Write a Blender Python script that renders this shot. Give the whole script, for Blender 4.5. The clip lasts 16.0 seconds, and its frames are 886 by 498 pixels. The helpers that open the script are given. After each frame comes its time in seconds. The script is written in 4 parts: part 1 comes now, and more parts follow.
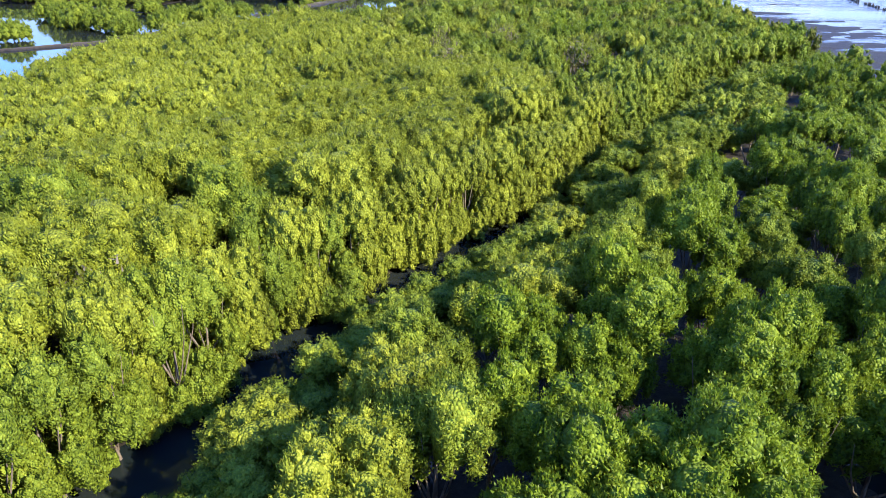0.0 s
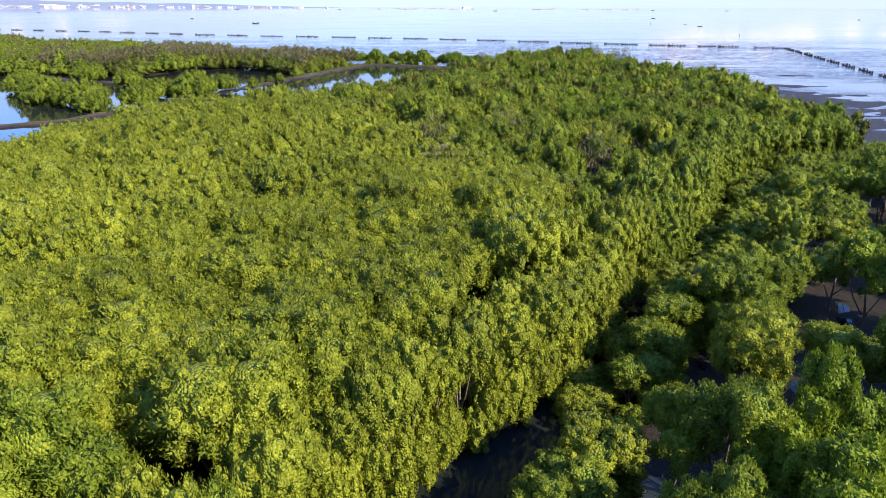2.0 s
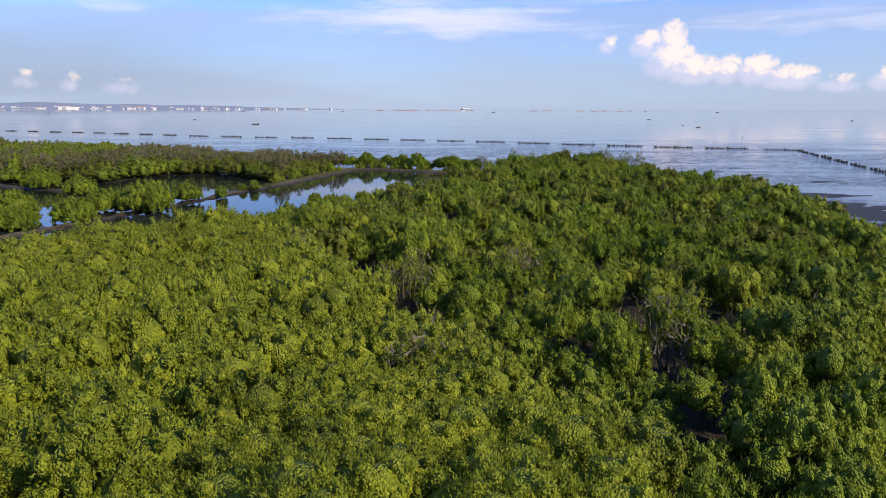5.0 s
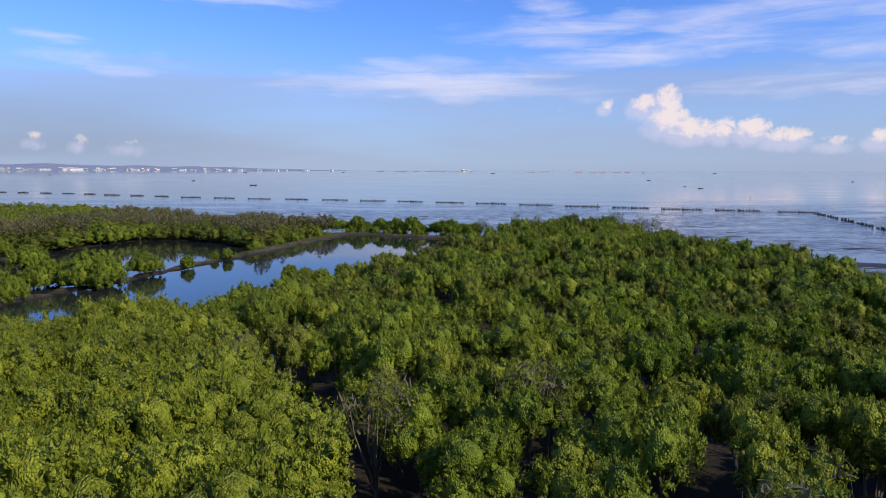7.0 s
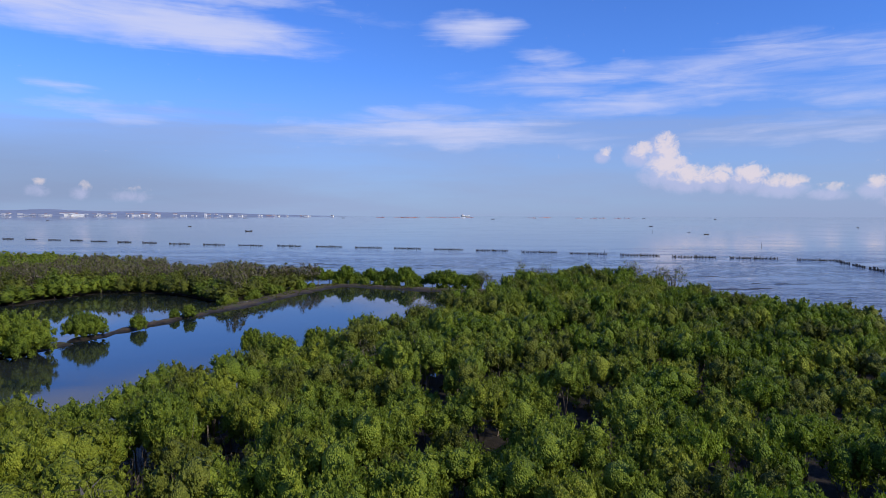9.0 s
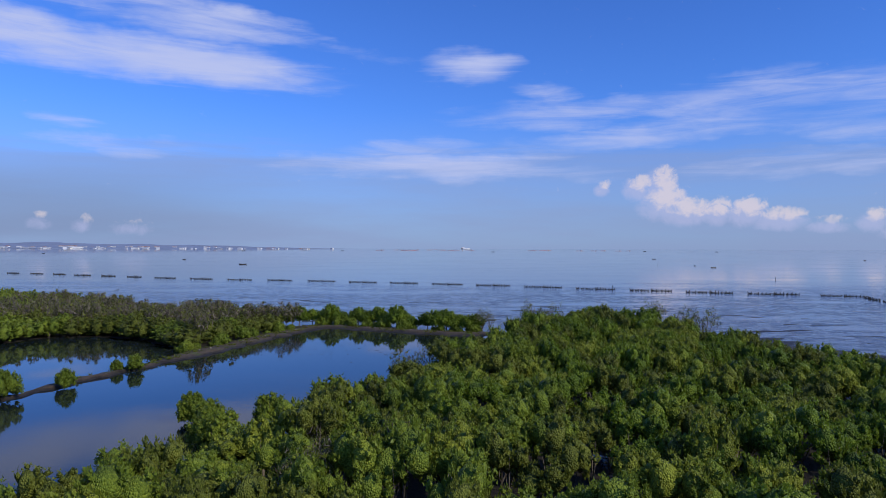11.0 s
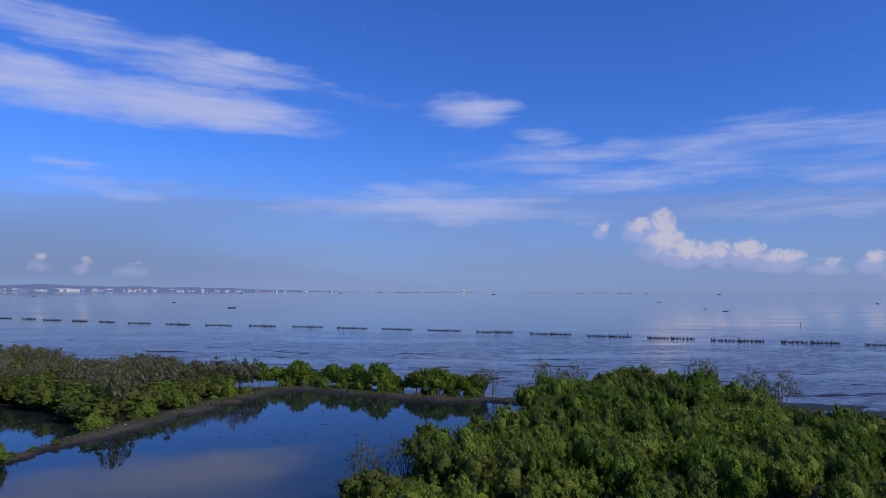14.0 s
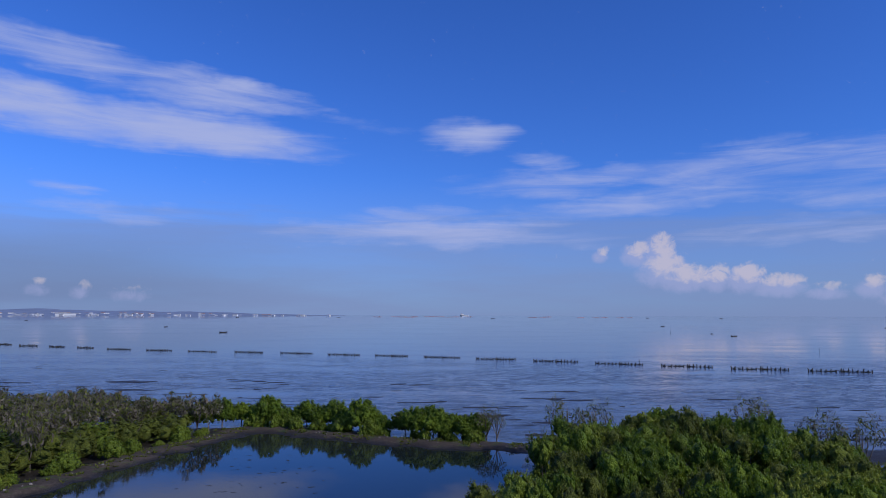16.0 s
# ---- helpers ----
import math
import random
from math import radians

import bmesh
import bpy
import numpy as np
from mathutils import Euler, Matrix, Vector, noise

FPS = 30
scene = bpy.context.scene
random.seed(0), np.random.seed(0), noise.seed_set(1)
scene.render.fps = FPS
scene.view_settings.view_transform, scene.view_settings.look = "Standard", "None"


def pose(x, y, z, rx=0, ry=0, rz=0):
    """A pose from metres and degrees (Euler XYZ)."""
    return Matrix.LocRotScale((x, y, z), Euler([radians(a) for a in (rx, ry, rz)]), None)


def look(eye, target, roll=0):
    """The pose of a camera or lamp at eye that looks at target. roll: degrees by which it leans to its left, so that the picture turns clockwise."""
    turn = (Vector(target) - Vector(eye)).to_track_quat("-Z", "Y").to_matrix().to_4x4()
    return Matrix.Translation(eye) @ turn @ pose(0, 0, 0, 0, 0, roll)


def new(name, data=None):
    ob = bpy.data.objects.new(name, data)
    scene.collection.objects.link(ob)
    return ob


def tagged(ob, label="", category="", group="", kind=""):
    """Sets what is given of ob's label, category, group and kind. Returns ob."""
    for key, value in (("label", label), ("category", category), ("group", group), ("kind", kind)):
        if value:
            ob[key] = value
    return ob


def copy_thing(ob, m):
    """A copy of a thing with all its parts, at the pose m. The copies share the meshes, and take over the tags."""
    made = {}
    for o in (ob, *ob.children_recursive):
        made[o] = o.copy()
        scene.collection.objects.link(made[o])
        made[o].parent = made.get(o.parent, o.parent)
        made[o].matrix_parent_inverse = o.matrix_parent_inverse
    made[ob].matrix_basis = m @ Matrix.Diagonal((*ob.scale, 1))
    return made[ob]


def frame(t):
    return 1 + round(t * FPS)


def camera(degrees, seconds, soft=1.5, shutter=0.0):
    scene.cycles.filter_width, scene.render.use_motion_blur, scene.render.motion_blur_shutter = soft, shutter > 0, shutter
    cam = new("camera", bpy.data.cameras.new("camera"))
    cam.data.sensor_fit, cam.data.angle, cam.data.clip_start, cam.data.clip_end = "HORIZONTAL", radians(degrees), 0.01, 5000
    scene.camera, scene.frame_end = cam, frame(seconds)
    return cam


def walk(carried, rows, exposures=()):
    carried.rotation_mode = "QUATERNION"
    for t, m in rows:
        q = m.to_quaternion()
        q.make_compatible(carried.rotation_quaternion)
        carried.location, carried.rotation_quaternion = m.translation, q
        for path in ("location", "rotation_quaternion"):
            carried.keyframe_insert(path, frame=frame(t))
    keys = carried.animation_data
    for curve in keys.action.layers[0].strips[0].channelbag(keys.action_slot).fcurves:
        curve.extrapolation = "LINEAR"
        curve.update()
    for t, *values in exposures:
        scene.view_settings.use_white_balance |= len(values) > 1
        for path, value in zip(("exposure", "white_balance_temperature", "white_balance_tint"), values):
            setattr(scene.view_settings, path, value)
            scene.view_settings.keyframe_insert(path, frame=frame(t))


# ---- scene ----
cam = camera(68.44, 16.0, soft=0.75)
ROLL = 0.17
# seconds, x, y, z, yaw, pitch: a level, straight flight that slowly lifts its gaze
ROWS = [
    (0.0, 1.02, 2.51, 14.64, 0.78, -25.66),
    (0.5, 1.10, 5.46, 14.80, 0.78, -24.29),
    (1.0, 1.20, 8.45, 14.92, 0.77, -23.20),
    (1.5, 1.29, 11.47, 15.02, 0.77, -21.87),
    (2.0, 1.39, 14.52, 15.09, 0.76, -20.52),
    (2.5, 1.50, 17.61, 15.14, 0.76, -19.15),
    (3.0, 1.61, 20.73, 15.17, 0.76, -17.82),
    (3.5, 1.72, 23.90, 15.18, 0.77, -16.41),
    (4.0, 1.84, 27.09, 15.18, 0.77, -15.04),
    (4.5, 1.96, 30.33, 15.17, 0.78, -13.68),
    (5.0, 2.08, 33.59, 15.15, 0.78, -12.30),
    (7.5, 2.72, 50.44, 14.98, 0.82, -5.91),
    (8.0, 2.85, 53.90, 14.95, 0.83, -4.85),
    (8.5, 2.98, 57.39, 14.93, 0.84, -3.90),
    (9.0, 3.11, 60.91, 14.91, 0.85, -3.07),
    (11.5, 3.76, 78.78, 14.93, 0.87, 0.49),
    (12.0, 3.89, 82.39, 14.95, 0.87, 1.17),
    (12.5, 4.01, 86.01, 14.97, 0.87, 1.81),
    (13.0, 4.13, 89.63, 15.00, 0.87, 2.41),
    (13.5, 4.25, 93.25, 15.01, 0.86, 2.98),
    (14.0, 4.36, 96.86, 15.02, 0.86, 3.53),
    (14.5, 4.47, 100.47, 15.01, 0.85, 4.07),
    (15.0, 4.58, 104.06, 14.99, 0.83, 4.59),
    (15.5, 4.68, 107.64, 14.94, 0.82, 5.14),
    (16.0, 4.77, 111.19, 14.86, 0.80, 5.65),
]
EXPOSURES = [(0.0, 1.82, 6650, 10), (1.5, 1.48, 7050, 10), (3.5, 0.84, 7800, 10), (5.0, 0.54, 7600, 10), (7.5, 0.2, 6900, 10), (9.0, 0.03, 6350, 12),
             (12.5, -0.28, 5900, 13), (16.0, -0.5, 5600, 16)]


def gaze(x, y, z, yaw, pitch):
    a, p = radians(-yaw), radians(pitch)
    way = Vector((math.sin(a) * math.cos(p), math.cos(a) * math.cos(p), math.sin(p)))
    return look((x, y, z), Vector((x, y, z)) + way * 10, ROLL)


walk(cam, [(t, gaze(*row)) for t, *row in ROWS], EXPOSURES)

# ---- sun, sky and clouds ----
SUN_AZ, SUN_EL = 121.0, 33.0   # degrees clockwise from +y, and up
sun = new("sun", bpy.data.lights.new("sun", "SUN"))
sun.data.energy, sun.data.angle, sun.data.color = 3.9, radians(0.6), (1.0, 0.91, 0.72)
_sd = Vector((math.sin(radians(SUN_AZ)) * math.cos(radians(SUN_EL)), math.cos(radians(SUN_AZ)) * math.cos(radians(SUN_EL)), math.sin(radians(SUN_EL))))
sun.matrix_basis = look(_sd * 300, (0, 0, 0))


class Net:
    """Short hand for node trees: each call adds a node and returns its first output."""

    def __init__(self, tree):
        self.t = tree
        tree.nodes.clear()

    def node(self, kind):
        return self.t.nodes.new(kind)

    def put(self, socket, value):
        if isinstance(value, bpy.types.NodeSocket):
            self.t.links.new(value, socket)
        elif value is not None:
            if socket.type == "RGBA" and len(value) == 3:
                value = (*value, 1.0)
            socket.default_value = value

    def math(self, op, a, b=None, c=None, clamp=False):
        n = self.node("ShaderNodeMath")
        n.operation, n.use_clamp = op, clamp
        for s, v in zip(n.inputs, (a, b, c)):
            self.put(s, v)
        return n.outputs[0]

    def smooth(self, v, lo, hi, a=0.0, b=1.0):
        n = self.node("ShaderNodeMapRange")
        n.interpolation_type = "SMOOTHSTEP"
        for s, x in zip(n.inputs, (v, lo, hi, a, b)):
            self.put(s, x)
        return n.outputs[0]

    def mix(self, f, a, b, blend="MIX"):
        n = self.node("ShaderNodeMix")
        n.data_type, n.blend_type = "RGBA", blend
        self.put(n.inputs[0], f)
        self.put(n.inputs[6], a)
        self.put(n.inputs[7], b)
        return n.outputs[2]

    def xyz(self, x, y, z):
        n = self.node("ShaderNodeCombineXYZ")
        for s, v in zip(n.inputs, (x, y, z)):
            self.put(s, v)
        return n.outputs[0]

    def split(self, v):
        n = self.node("ShaderNodeSeparateXYZ")
        self.put(n.inputs[0], v)
        return n.outputs

    def noise(self, v, scale, detail=4.0, rough=0.55, distort=0.0):
        n = self.node("ShaderNodeTexNoise")
        self.put(n.inputs["Vector"], v)
        n.inputs["Scale"].default_value, n.inputs["Detail"].default_value = scale, detail
        n.inputs["Roughness"].default_value, n.inputs["Distortion"].default_value = rough, distort
        return n.outputs[0]

    def stretch(self, v, scale, turn=0.0):
        n = self.node("ShaderNodeMapping")
        self.put(n.inputs[0], v)
        n.inputs["Scale"].default_value = scale
        n.inputs["Rotation"].default_value = (0, 0, radians(turn))
        return n.outputs[0]

    def ramp(self, f, stops):
        n = self.node("ShaderNodeValToRGB")
        el = n.color_ramp.elements
        while len(el) < len(stops):
            el.new(0.5)
        for e, (p, c) in zip(el, stops):
            e.position, e.color = p, (*c, 1.0)
        self.put(n.inputs[0], f)
        return n.outputs[0]


def build_world():
    w = bpy.data.worlds.new("daylight")
    scene.world = w
    w.use_nodes = True
    n = Net(w.node_tree)
    sky = n.node("ShaderNodeTexSky")
    sky.sky_type = "NISHITA"
    sky.sun_disc, sky.sun_elevation, sky.sun_rotation = False, radians(SUN_EL), radians(SUN_AZ)
    sky.altitude, sky.air_density, sky.dust_density, sky.ozone_density = 0.0, 1.0, 0.25, 2.5
    d = n.node("ShaderNodeTexCoord").outputs["Generated"]
    x, y, z = n.split(d)
    az = n.math("MULTIPLY", n.math("ARCTAN2", x, y), 57.2958)
    el = n.math("MULTIPLY", n.math("ARCSINE", z), 57.2958)
    ae = n.xyz(az, el, 0.0)
    base = n.mix(1.0, sky.outputs[0], SKY_TINT, "MULTIPLY")
    # thin haze that thickens towards the sea
    haze = n.math("MULTIPLY", n.smooth(el, 12.5, 0.5), 0.92)
    ragged = n.math("ADD", el, n.math("MULTIPLY", n.math("SUBTRACT", n.noise(n.stretch(ae, (0.05, 0.5, 1)), 1.0, 6, 0.6), 0.5), 5.0))
    haze = n.math("MAXIMUM", haze, n.math("MULTIPLY", n.smooth(ragged, 9.6, 6.6), 0.7))
    patchy = n.smooth(n.noise(n.stretch(ae, (0.05, 0.35, 1)), 1.0, 5), 0.3, 0.7, 0.75, 1.0)
    col = n.mix(n.math("MULTIPLY", haze, patchy), base, HAZE)

    bank = n.math("MULTIPLY", n.smooth(az, -8.0, -30.0), n.math("MULTIPLY", n.smooth(el, 0.2, 1.5, 0.6, 1.0), n.smooth(el, 8.0, 3.5)))
    col = n.mix(n.math("MULTIPLY", bank, 0.6), col, HAZE_BANK)

    def spot(a0, e0, sa, se, slope=0.0, wob=None, amount=1.0):
        da = n.math("SUBTRACT", az, a0)
        de = n.math("SUBTRACT", n.math("SUBTRACT", el, e0), n.math("MULTIPLY", da, slope))
        if wob is not None:
            de = n.math("ADD", de, n.math("MULTIPLY", wob, amount))
            da = n.math("ADD", da, n.math("MULTIPLY", wob, amount))
        u, v = n.math("DIVIDE", da, sa), n.math("DIVIDE", de, se)
        r2 = n.math("ADD", n.math("MULTIPLY", u, u), n.math("MULTIPLY", v, v))
        return n.math("SUBTRACT", 1.0, r2, clamp=True)

    # wisps of high cloud
    coarse = n.noise(n.stretch(ae, (0.06, 0.36, 1), -5), 1.0, 5, 0.55, 0.6)
    streak = n.noise(n.stretch(ae, (0.10, 0.9, 1), -5), 1.0, 8, 0.6, 1.2)
    wobble = n.math("MULTIPLY", n.math("SUBTRACT", n.noise(n.stretch(ae, (0.16, 0.3, 1)), 1.0, 4), 0.5), 3.0)
    wisps = None
    for a0, e0, sa, se, slope, amount in (
            (-33, 19.4, 12, 1.5, -0.10, 0.9), (-22, 18.2, 11, 1.4, -0.08, 0.85), (-35, 15.2, 13, 1.7, -0.08, 1.0),
            (-22, 14.7, 14, 1.7, -0.03, 1.0), (-9, 16.0, 8, 0.8, -0.05, 0.5), (1.2, 15.3, 5.0, 1.35, 0.0, 0.85),
            (8, 13.4, 4, 0.9, -0.1, 0.6), (10, 11.3, 13, 1.2, 0.02, 0.65), (25, 11.4, 14, 2.0, 0.0, 0.65),
            (36, 10.6, 12, 2.2, 0.0, 0.75), (11, 8.8, 10, 1.0, 0.04, 0.65), (-1, 6.9, 16, 1.1, -0.03, 0.85), (-3, 8.6, 10, 0.8, 0.02, 0.5),
            (30, 6.6, 12, 0.9, 0.04, 0.5), (-27, 7.9, 7, 0.7, 0.0, 0.45), (-31, 9.5, 3, 0.5, 0, 0.4), (-75, 17, 25, 6, 0, 0.8), (80, 16, 30, 6, 0, 0.8),
            (-140, 20, 40, 8, 0, 0.7), (150, 24, 40, 9, 0, 0.7), (0, 40, 60, 7, 0, 0.5)):
        m = n.math("MULTIPLY", spot(a0, e0, sa * 1.1, se * 1.45, slope, wobble, 0.9), amount)
        wisps = m if wisps is None else n.math("MAXIMUM", wisps, m)
    cover = n.math("MULTIPLY", n.math("MULTIPLY", n.smooth(wisps, 0.0, 0.14), 0.9), n.smooth(n.math("ADD", n.math("MULTIPLY", wisps, 0.95), n.math("ADD", n.math("MULTIPLY", n.math("SUBTRACT", coarse, 0.5), 1.3), n.math("MULTIPLY", n.math("SUBTRACT", streak, 0.5), 0.9))), 0.1, 1.15))
    col = n.mix(cover, col, CLOUD)
    # heaped cloud low over the sea
    fluff = n.math("MULTIPLY", n.math("SUBTRACT", n.noise(ae, 1.3, 8, 0.62, 0.4), 0.5), 1.9)
    body = lit = None
    for a0, e0, ra, re, b in (
            (20.4, 3.1, 3.6, 0.7, 0.8), (17.6, 3.9, 1.7, 1.2, 0.85), (13.0, 5.3, 0.7, 0.55, 0.9), (15.9, 5.35, 1.25, 1.0, 0.95), (17.8, 5.5, 1.3, 1.6, 1.0), (18.2, 4.2, 2.0, 1.5, 1.0), (19.8, 3.3, 2.3, 1.1, 1.0),
            (22.1, 3.25, 1.2, 1.0, 1.0), (24.3, 3.25, 1.7, 1.1, 1.0), (26.6, 2.6, 2.2, 0.8, 0.95), (29.9, 2.1, 1.5, 0.5, 0.8),
            (32.9, 2.4, 1.2, 0.8, 0.85), (34.8, 1.8, 1.8, 0.8, 0.85), (41, 2.5, 4, 0.9, 0.9), (-29.7, 2.0, 0.7, 0.6, 0.7), (-32.5, 2.2, 0.9, 0.5, 0.6), (-26.3, 1.8, 1.6, 0.5, 0.6)):
        m = n.math("MULTIPLY", spot(a0 - 0.25, e0 - 0.5, ra * 1.25, re * 1.25), b)
        q = n.math("MULTIPLY", spot(a0 + 0.1, e0 + 0.1, ra, re), b)
        body = m if body is None else n.math("MAXIMUM", body, m)
        lit = q if lit is None else n.math("MAXIMUM", lit, q)
    floor_ = n.smooth(el, 1.3, 2.6)
    col = n.mix(n.math("MULTIPLY", n.smooth(n.math("ADD", body, n.math("MULTIPLY", fluff, 0.5)), 0.1, 0.9), 0.6), col, CLOUD_SHADE)
    col = n.mix(n.math("MULTIPLY", n.math("MULTIPLY", n.smooth(n.math("ADD", lit, fluff), 0.3, 0.95), floor_), 0.62), col, CLOUD_LIT)
    bg = n.node("ShaderNodeBackground")
    n.put(bg.inputs[0], col)
    bg.inputs[1].default_value = SKY
    out = n.node("ShaderNodeOutputWorld")
    n.put(out.inputs[0], bg.outputs[0])


SKY = 0.1
SKY_TINT = (0.52, 0.89, 1.72)
HAZE = (3.05, 3.75, 5.75)
HAZE_BANK = (2.3, 2.95, 4.5)
CLOUD = (5.9, 6.3, 8.6)
CLOUD_SHADE = (5.2, 5.4, 7.6)
CLOUD_LIT = (8.8, 7.5, 7.1)
build_world()


# ---- materials ----
def material(name):
    m = bpy.data.materials.new(name)
    m.use_nodes = True
    return m, Net(m.node_tree)


def finish(n, **values):
    b = n.node("ShaderNodeBsdfPrincipled")
    for key, v in values.items():
        n.put(b.inputs[key.replace("_", " ")], v)
    out = n.node("ShaderNodeOutputMaterial")
    n.put(out.inputs[0], b.outputs[0])
    return b, out


def bump(n, height, strength, distance):
    b = n.node("ShaderNodeBump")
    b.inputs["Strength"].default_value, b.inputs["Distance"].default_value = strength, distance
    n.put(b.inputs["Height"], height)
    return b.outputs[0]


def place(n):
    return n.node("ShaderNodeNewGeometry").outputs["Position"]


def leaf_material(name, dark, mid, light, gloss=0.5, through_light=0.2):
    m, n = material(name)
    geo = n.node("ShaderNodeNewGeometry")
    rnd = geo.outputs["Random Per Island"]
    tree = n.noise(geo.outputs["Position"], 0.42, 2)
    wide = n.noise(geo.outputs["Position"], 0.06, 2)
    v = n.math("ADD", n.math("ADD", n.math("MULTIPLY", rnd, 0.30), 0.12), n.math("ADD", n.math("MULTIPLY", n.math("SUBTRACT", tree, 0.5), 1.3), n.math("MULTIPLY", n.math("SUBTRACT", wide, 0.5), 0.6)))
    col = n.ramp(n.math("ADD", v, 0.2, clamp=True), [(0.0, dark), (0.5, mid), (1.0, light)])
    b, out = finish(n, Base_Color=col, Roughness=gloss)
    b.inputs["Specular IOR Level"].default_value = 0.15
    t = n.node("ShaderNodeBsdfTranslucent")
    n.put(t.inputs[0], n.mix(0.5, col, light))
    s = n.node("ShaderNodeMixShader")
    s.inputs[0].default_value = through_light
    n.put(s.inputs[1], b.outputs[0])
    n.put(s.inputs[2], t.outputs[0])
    n.put(out.inputs[0], s.outputs[0])
    return m


def clump_material(name, dark, mid, light, size=0.085):
    """A tuft of crowded small leaves: each cell of the pattern is one leaf with its own tone and tilt."""
    m, n = material(name)
    p = place(n)
    vor = n.node("ShaderNodeTexVoronoi")
    n.put(vor.inputs["Vector"], n.stretch(p, (1, 1, 0.8)))
    vor.inputs["Scale"].default_value = 1.0 / size
    cell = n.split(vor.outputs["Color"])
    tree = n.noise(p, 0.42, 2)
    wide = n.noise(p, 0.06, 2)
    v = n.math("ADD", n.math("MULTIPLY", cell[0], 0.55), n.math("ADD", n.math("MULTIPLY", n.math("SUBTRACT", tree, 0.5), 1.3), n.math("MULTIPLY", n.math("SUBTRACT", wide, 0.5), 0.6)))
    col = n.ramp(n.math("ADD", v, 0.15, clamp=True), [(0.0, dark), (0.5, mid), (1.0, light)])
    h = n.math("ADD", n.math("MULTIPLY", cell[1], 0.7), n.math("MULTIPLY", vor.outputs["Distance"], -1.0))
    b, out = finish(n, Base_Color=col, Roughness=0.6, Normal=bump(n, h, 1.0, size * 1.1))
    b.inputs["Specular IOR Level"].default_value = 0.15
    return m


LEAF_YELLOW = leaf_material("yellow_green_leaves", (0.090, 0.114, 0.013), (0.184, 0.222, 0.022), (0.300, 0.328, 0.040), 0.5, 0.42)
LEAF_GREEN = leaf_material("mid_green_leaves", (0.074, 0.112, 0.012), (0.152, 0.204, 0.021), (0.262, 0.304, 0.035), 0.48, 0.40)
LEAF_DARK = leaf_material("glossy_dark_leaves", (0.056, 0.094, 0.009), (0.126, 0.188, 0.014), (0.236, 0.300, 0.026), 0.4, 0.36)
LEAF_DULL = leaf_material("dull_olive_leaves", (0.055, 0.068, 0.011), (0.120, 0.142, 0.018), (0.200, 0.220, 0.032), 0.55, 0.35)
# tuft bodies, toned below their leaves to paint some shade into the gaps
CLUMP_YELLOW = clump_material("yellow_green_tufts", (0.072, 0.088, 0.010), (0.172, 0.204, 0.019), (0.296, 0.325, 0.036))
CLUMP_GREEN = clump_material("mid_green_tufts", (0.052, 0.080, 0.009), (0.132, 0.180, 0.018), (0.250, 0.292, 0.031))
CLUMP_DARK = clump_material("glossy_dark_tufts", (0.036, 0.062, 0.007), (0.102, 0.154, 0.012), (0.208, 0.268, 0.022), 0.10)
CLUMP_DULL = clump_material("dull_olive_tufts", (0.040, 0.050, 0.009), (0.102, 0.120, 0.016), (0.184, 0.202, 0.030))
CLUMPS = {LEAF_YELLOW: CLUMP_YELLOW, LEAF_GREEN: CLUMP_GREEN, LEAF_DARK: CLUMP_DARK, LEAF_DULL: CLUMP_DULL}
# near-black crown core: the shade between tufts is put into its colour
INNER_SHADE = leaf_material("shade_dark_core", (0.012, 0.016, 0.005), (0.024, 0.030, 0.008), (0.042, 0.050, 0.014), 0.9, 0.0)
TWIG = leaf_material("bare_grey_twigs", (0.06, 0.050, 0.038), (0.125, 0.105, 0.080), (0.20, 0.175, 0.14), 0.8, 0.0)


def bark_material():
    m, n = material("grey_brown_bark")
    p = place(n)
    f = n.noise(n.stretch(p, (9, 9, 2)), 1.5, 5)
    col = n.ramp(f, [(0.3, (0.06, 0.045, 0.035)), (0.7, (0.20, 0.165, 0.13))])
    finish(n, Base_Color=col, Roughness=0.85, Normal=bump(n, f, 0.5, 0.02))
    return m


BARK = bark_material()


def mud_material():
    m, n = material("tidal_mud")
    p = place(n)
    z = n.split(p)[2]
    big, fine = n.noise(p, 0.25, 4), n.noise(p, 3.5, 6)
    wet = n.ramp(fine, [(0.3, (0.017, 0.015, 0.013)), (0.7, (0.044, 0.037, 0.030))])
    dry = n.ramp(fine, [(0.25, (0.045, 0.034, 0.024)), (0.55, (0.085, 0.065, 0.046)), (0.8, (0.135, 0.108, 0.078))])
    grass = n.ramp(fine, [(0.3, (0.03, 0.055, 0.010)), (0.7, (0.09, 0.12, 0.025))])
    up = n.smooth(n.math("ADD", z, n.math("MULTIPLY", n.math("SUBTRACT", big, 0.5), 0.3)), 0.05, 0.38)
    col = n.mix(up, wet, dry)
    col = n.mix(n.math("MULTIPLY", n.smooth(n.noise(p, 0.55, 5), 0.54, 0.66), up), col, grass)
    finish(n, Base_Color=col, Roughness=n.math("ADD", 0.55, n.math("MULTIPLY", up, 0.35)), Specular_IOR_Level=0.2, Normal=bump(n, n.math("ADD", fine, n.noise(p, 14, 4)), 0.6, 0.06))
    return m


MUD = mud_material()


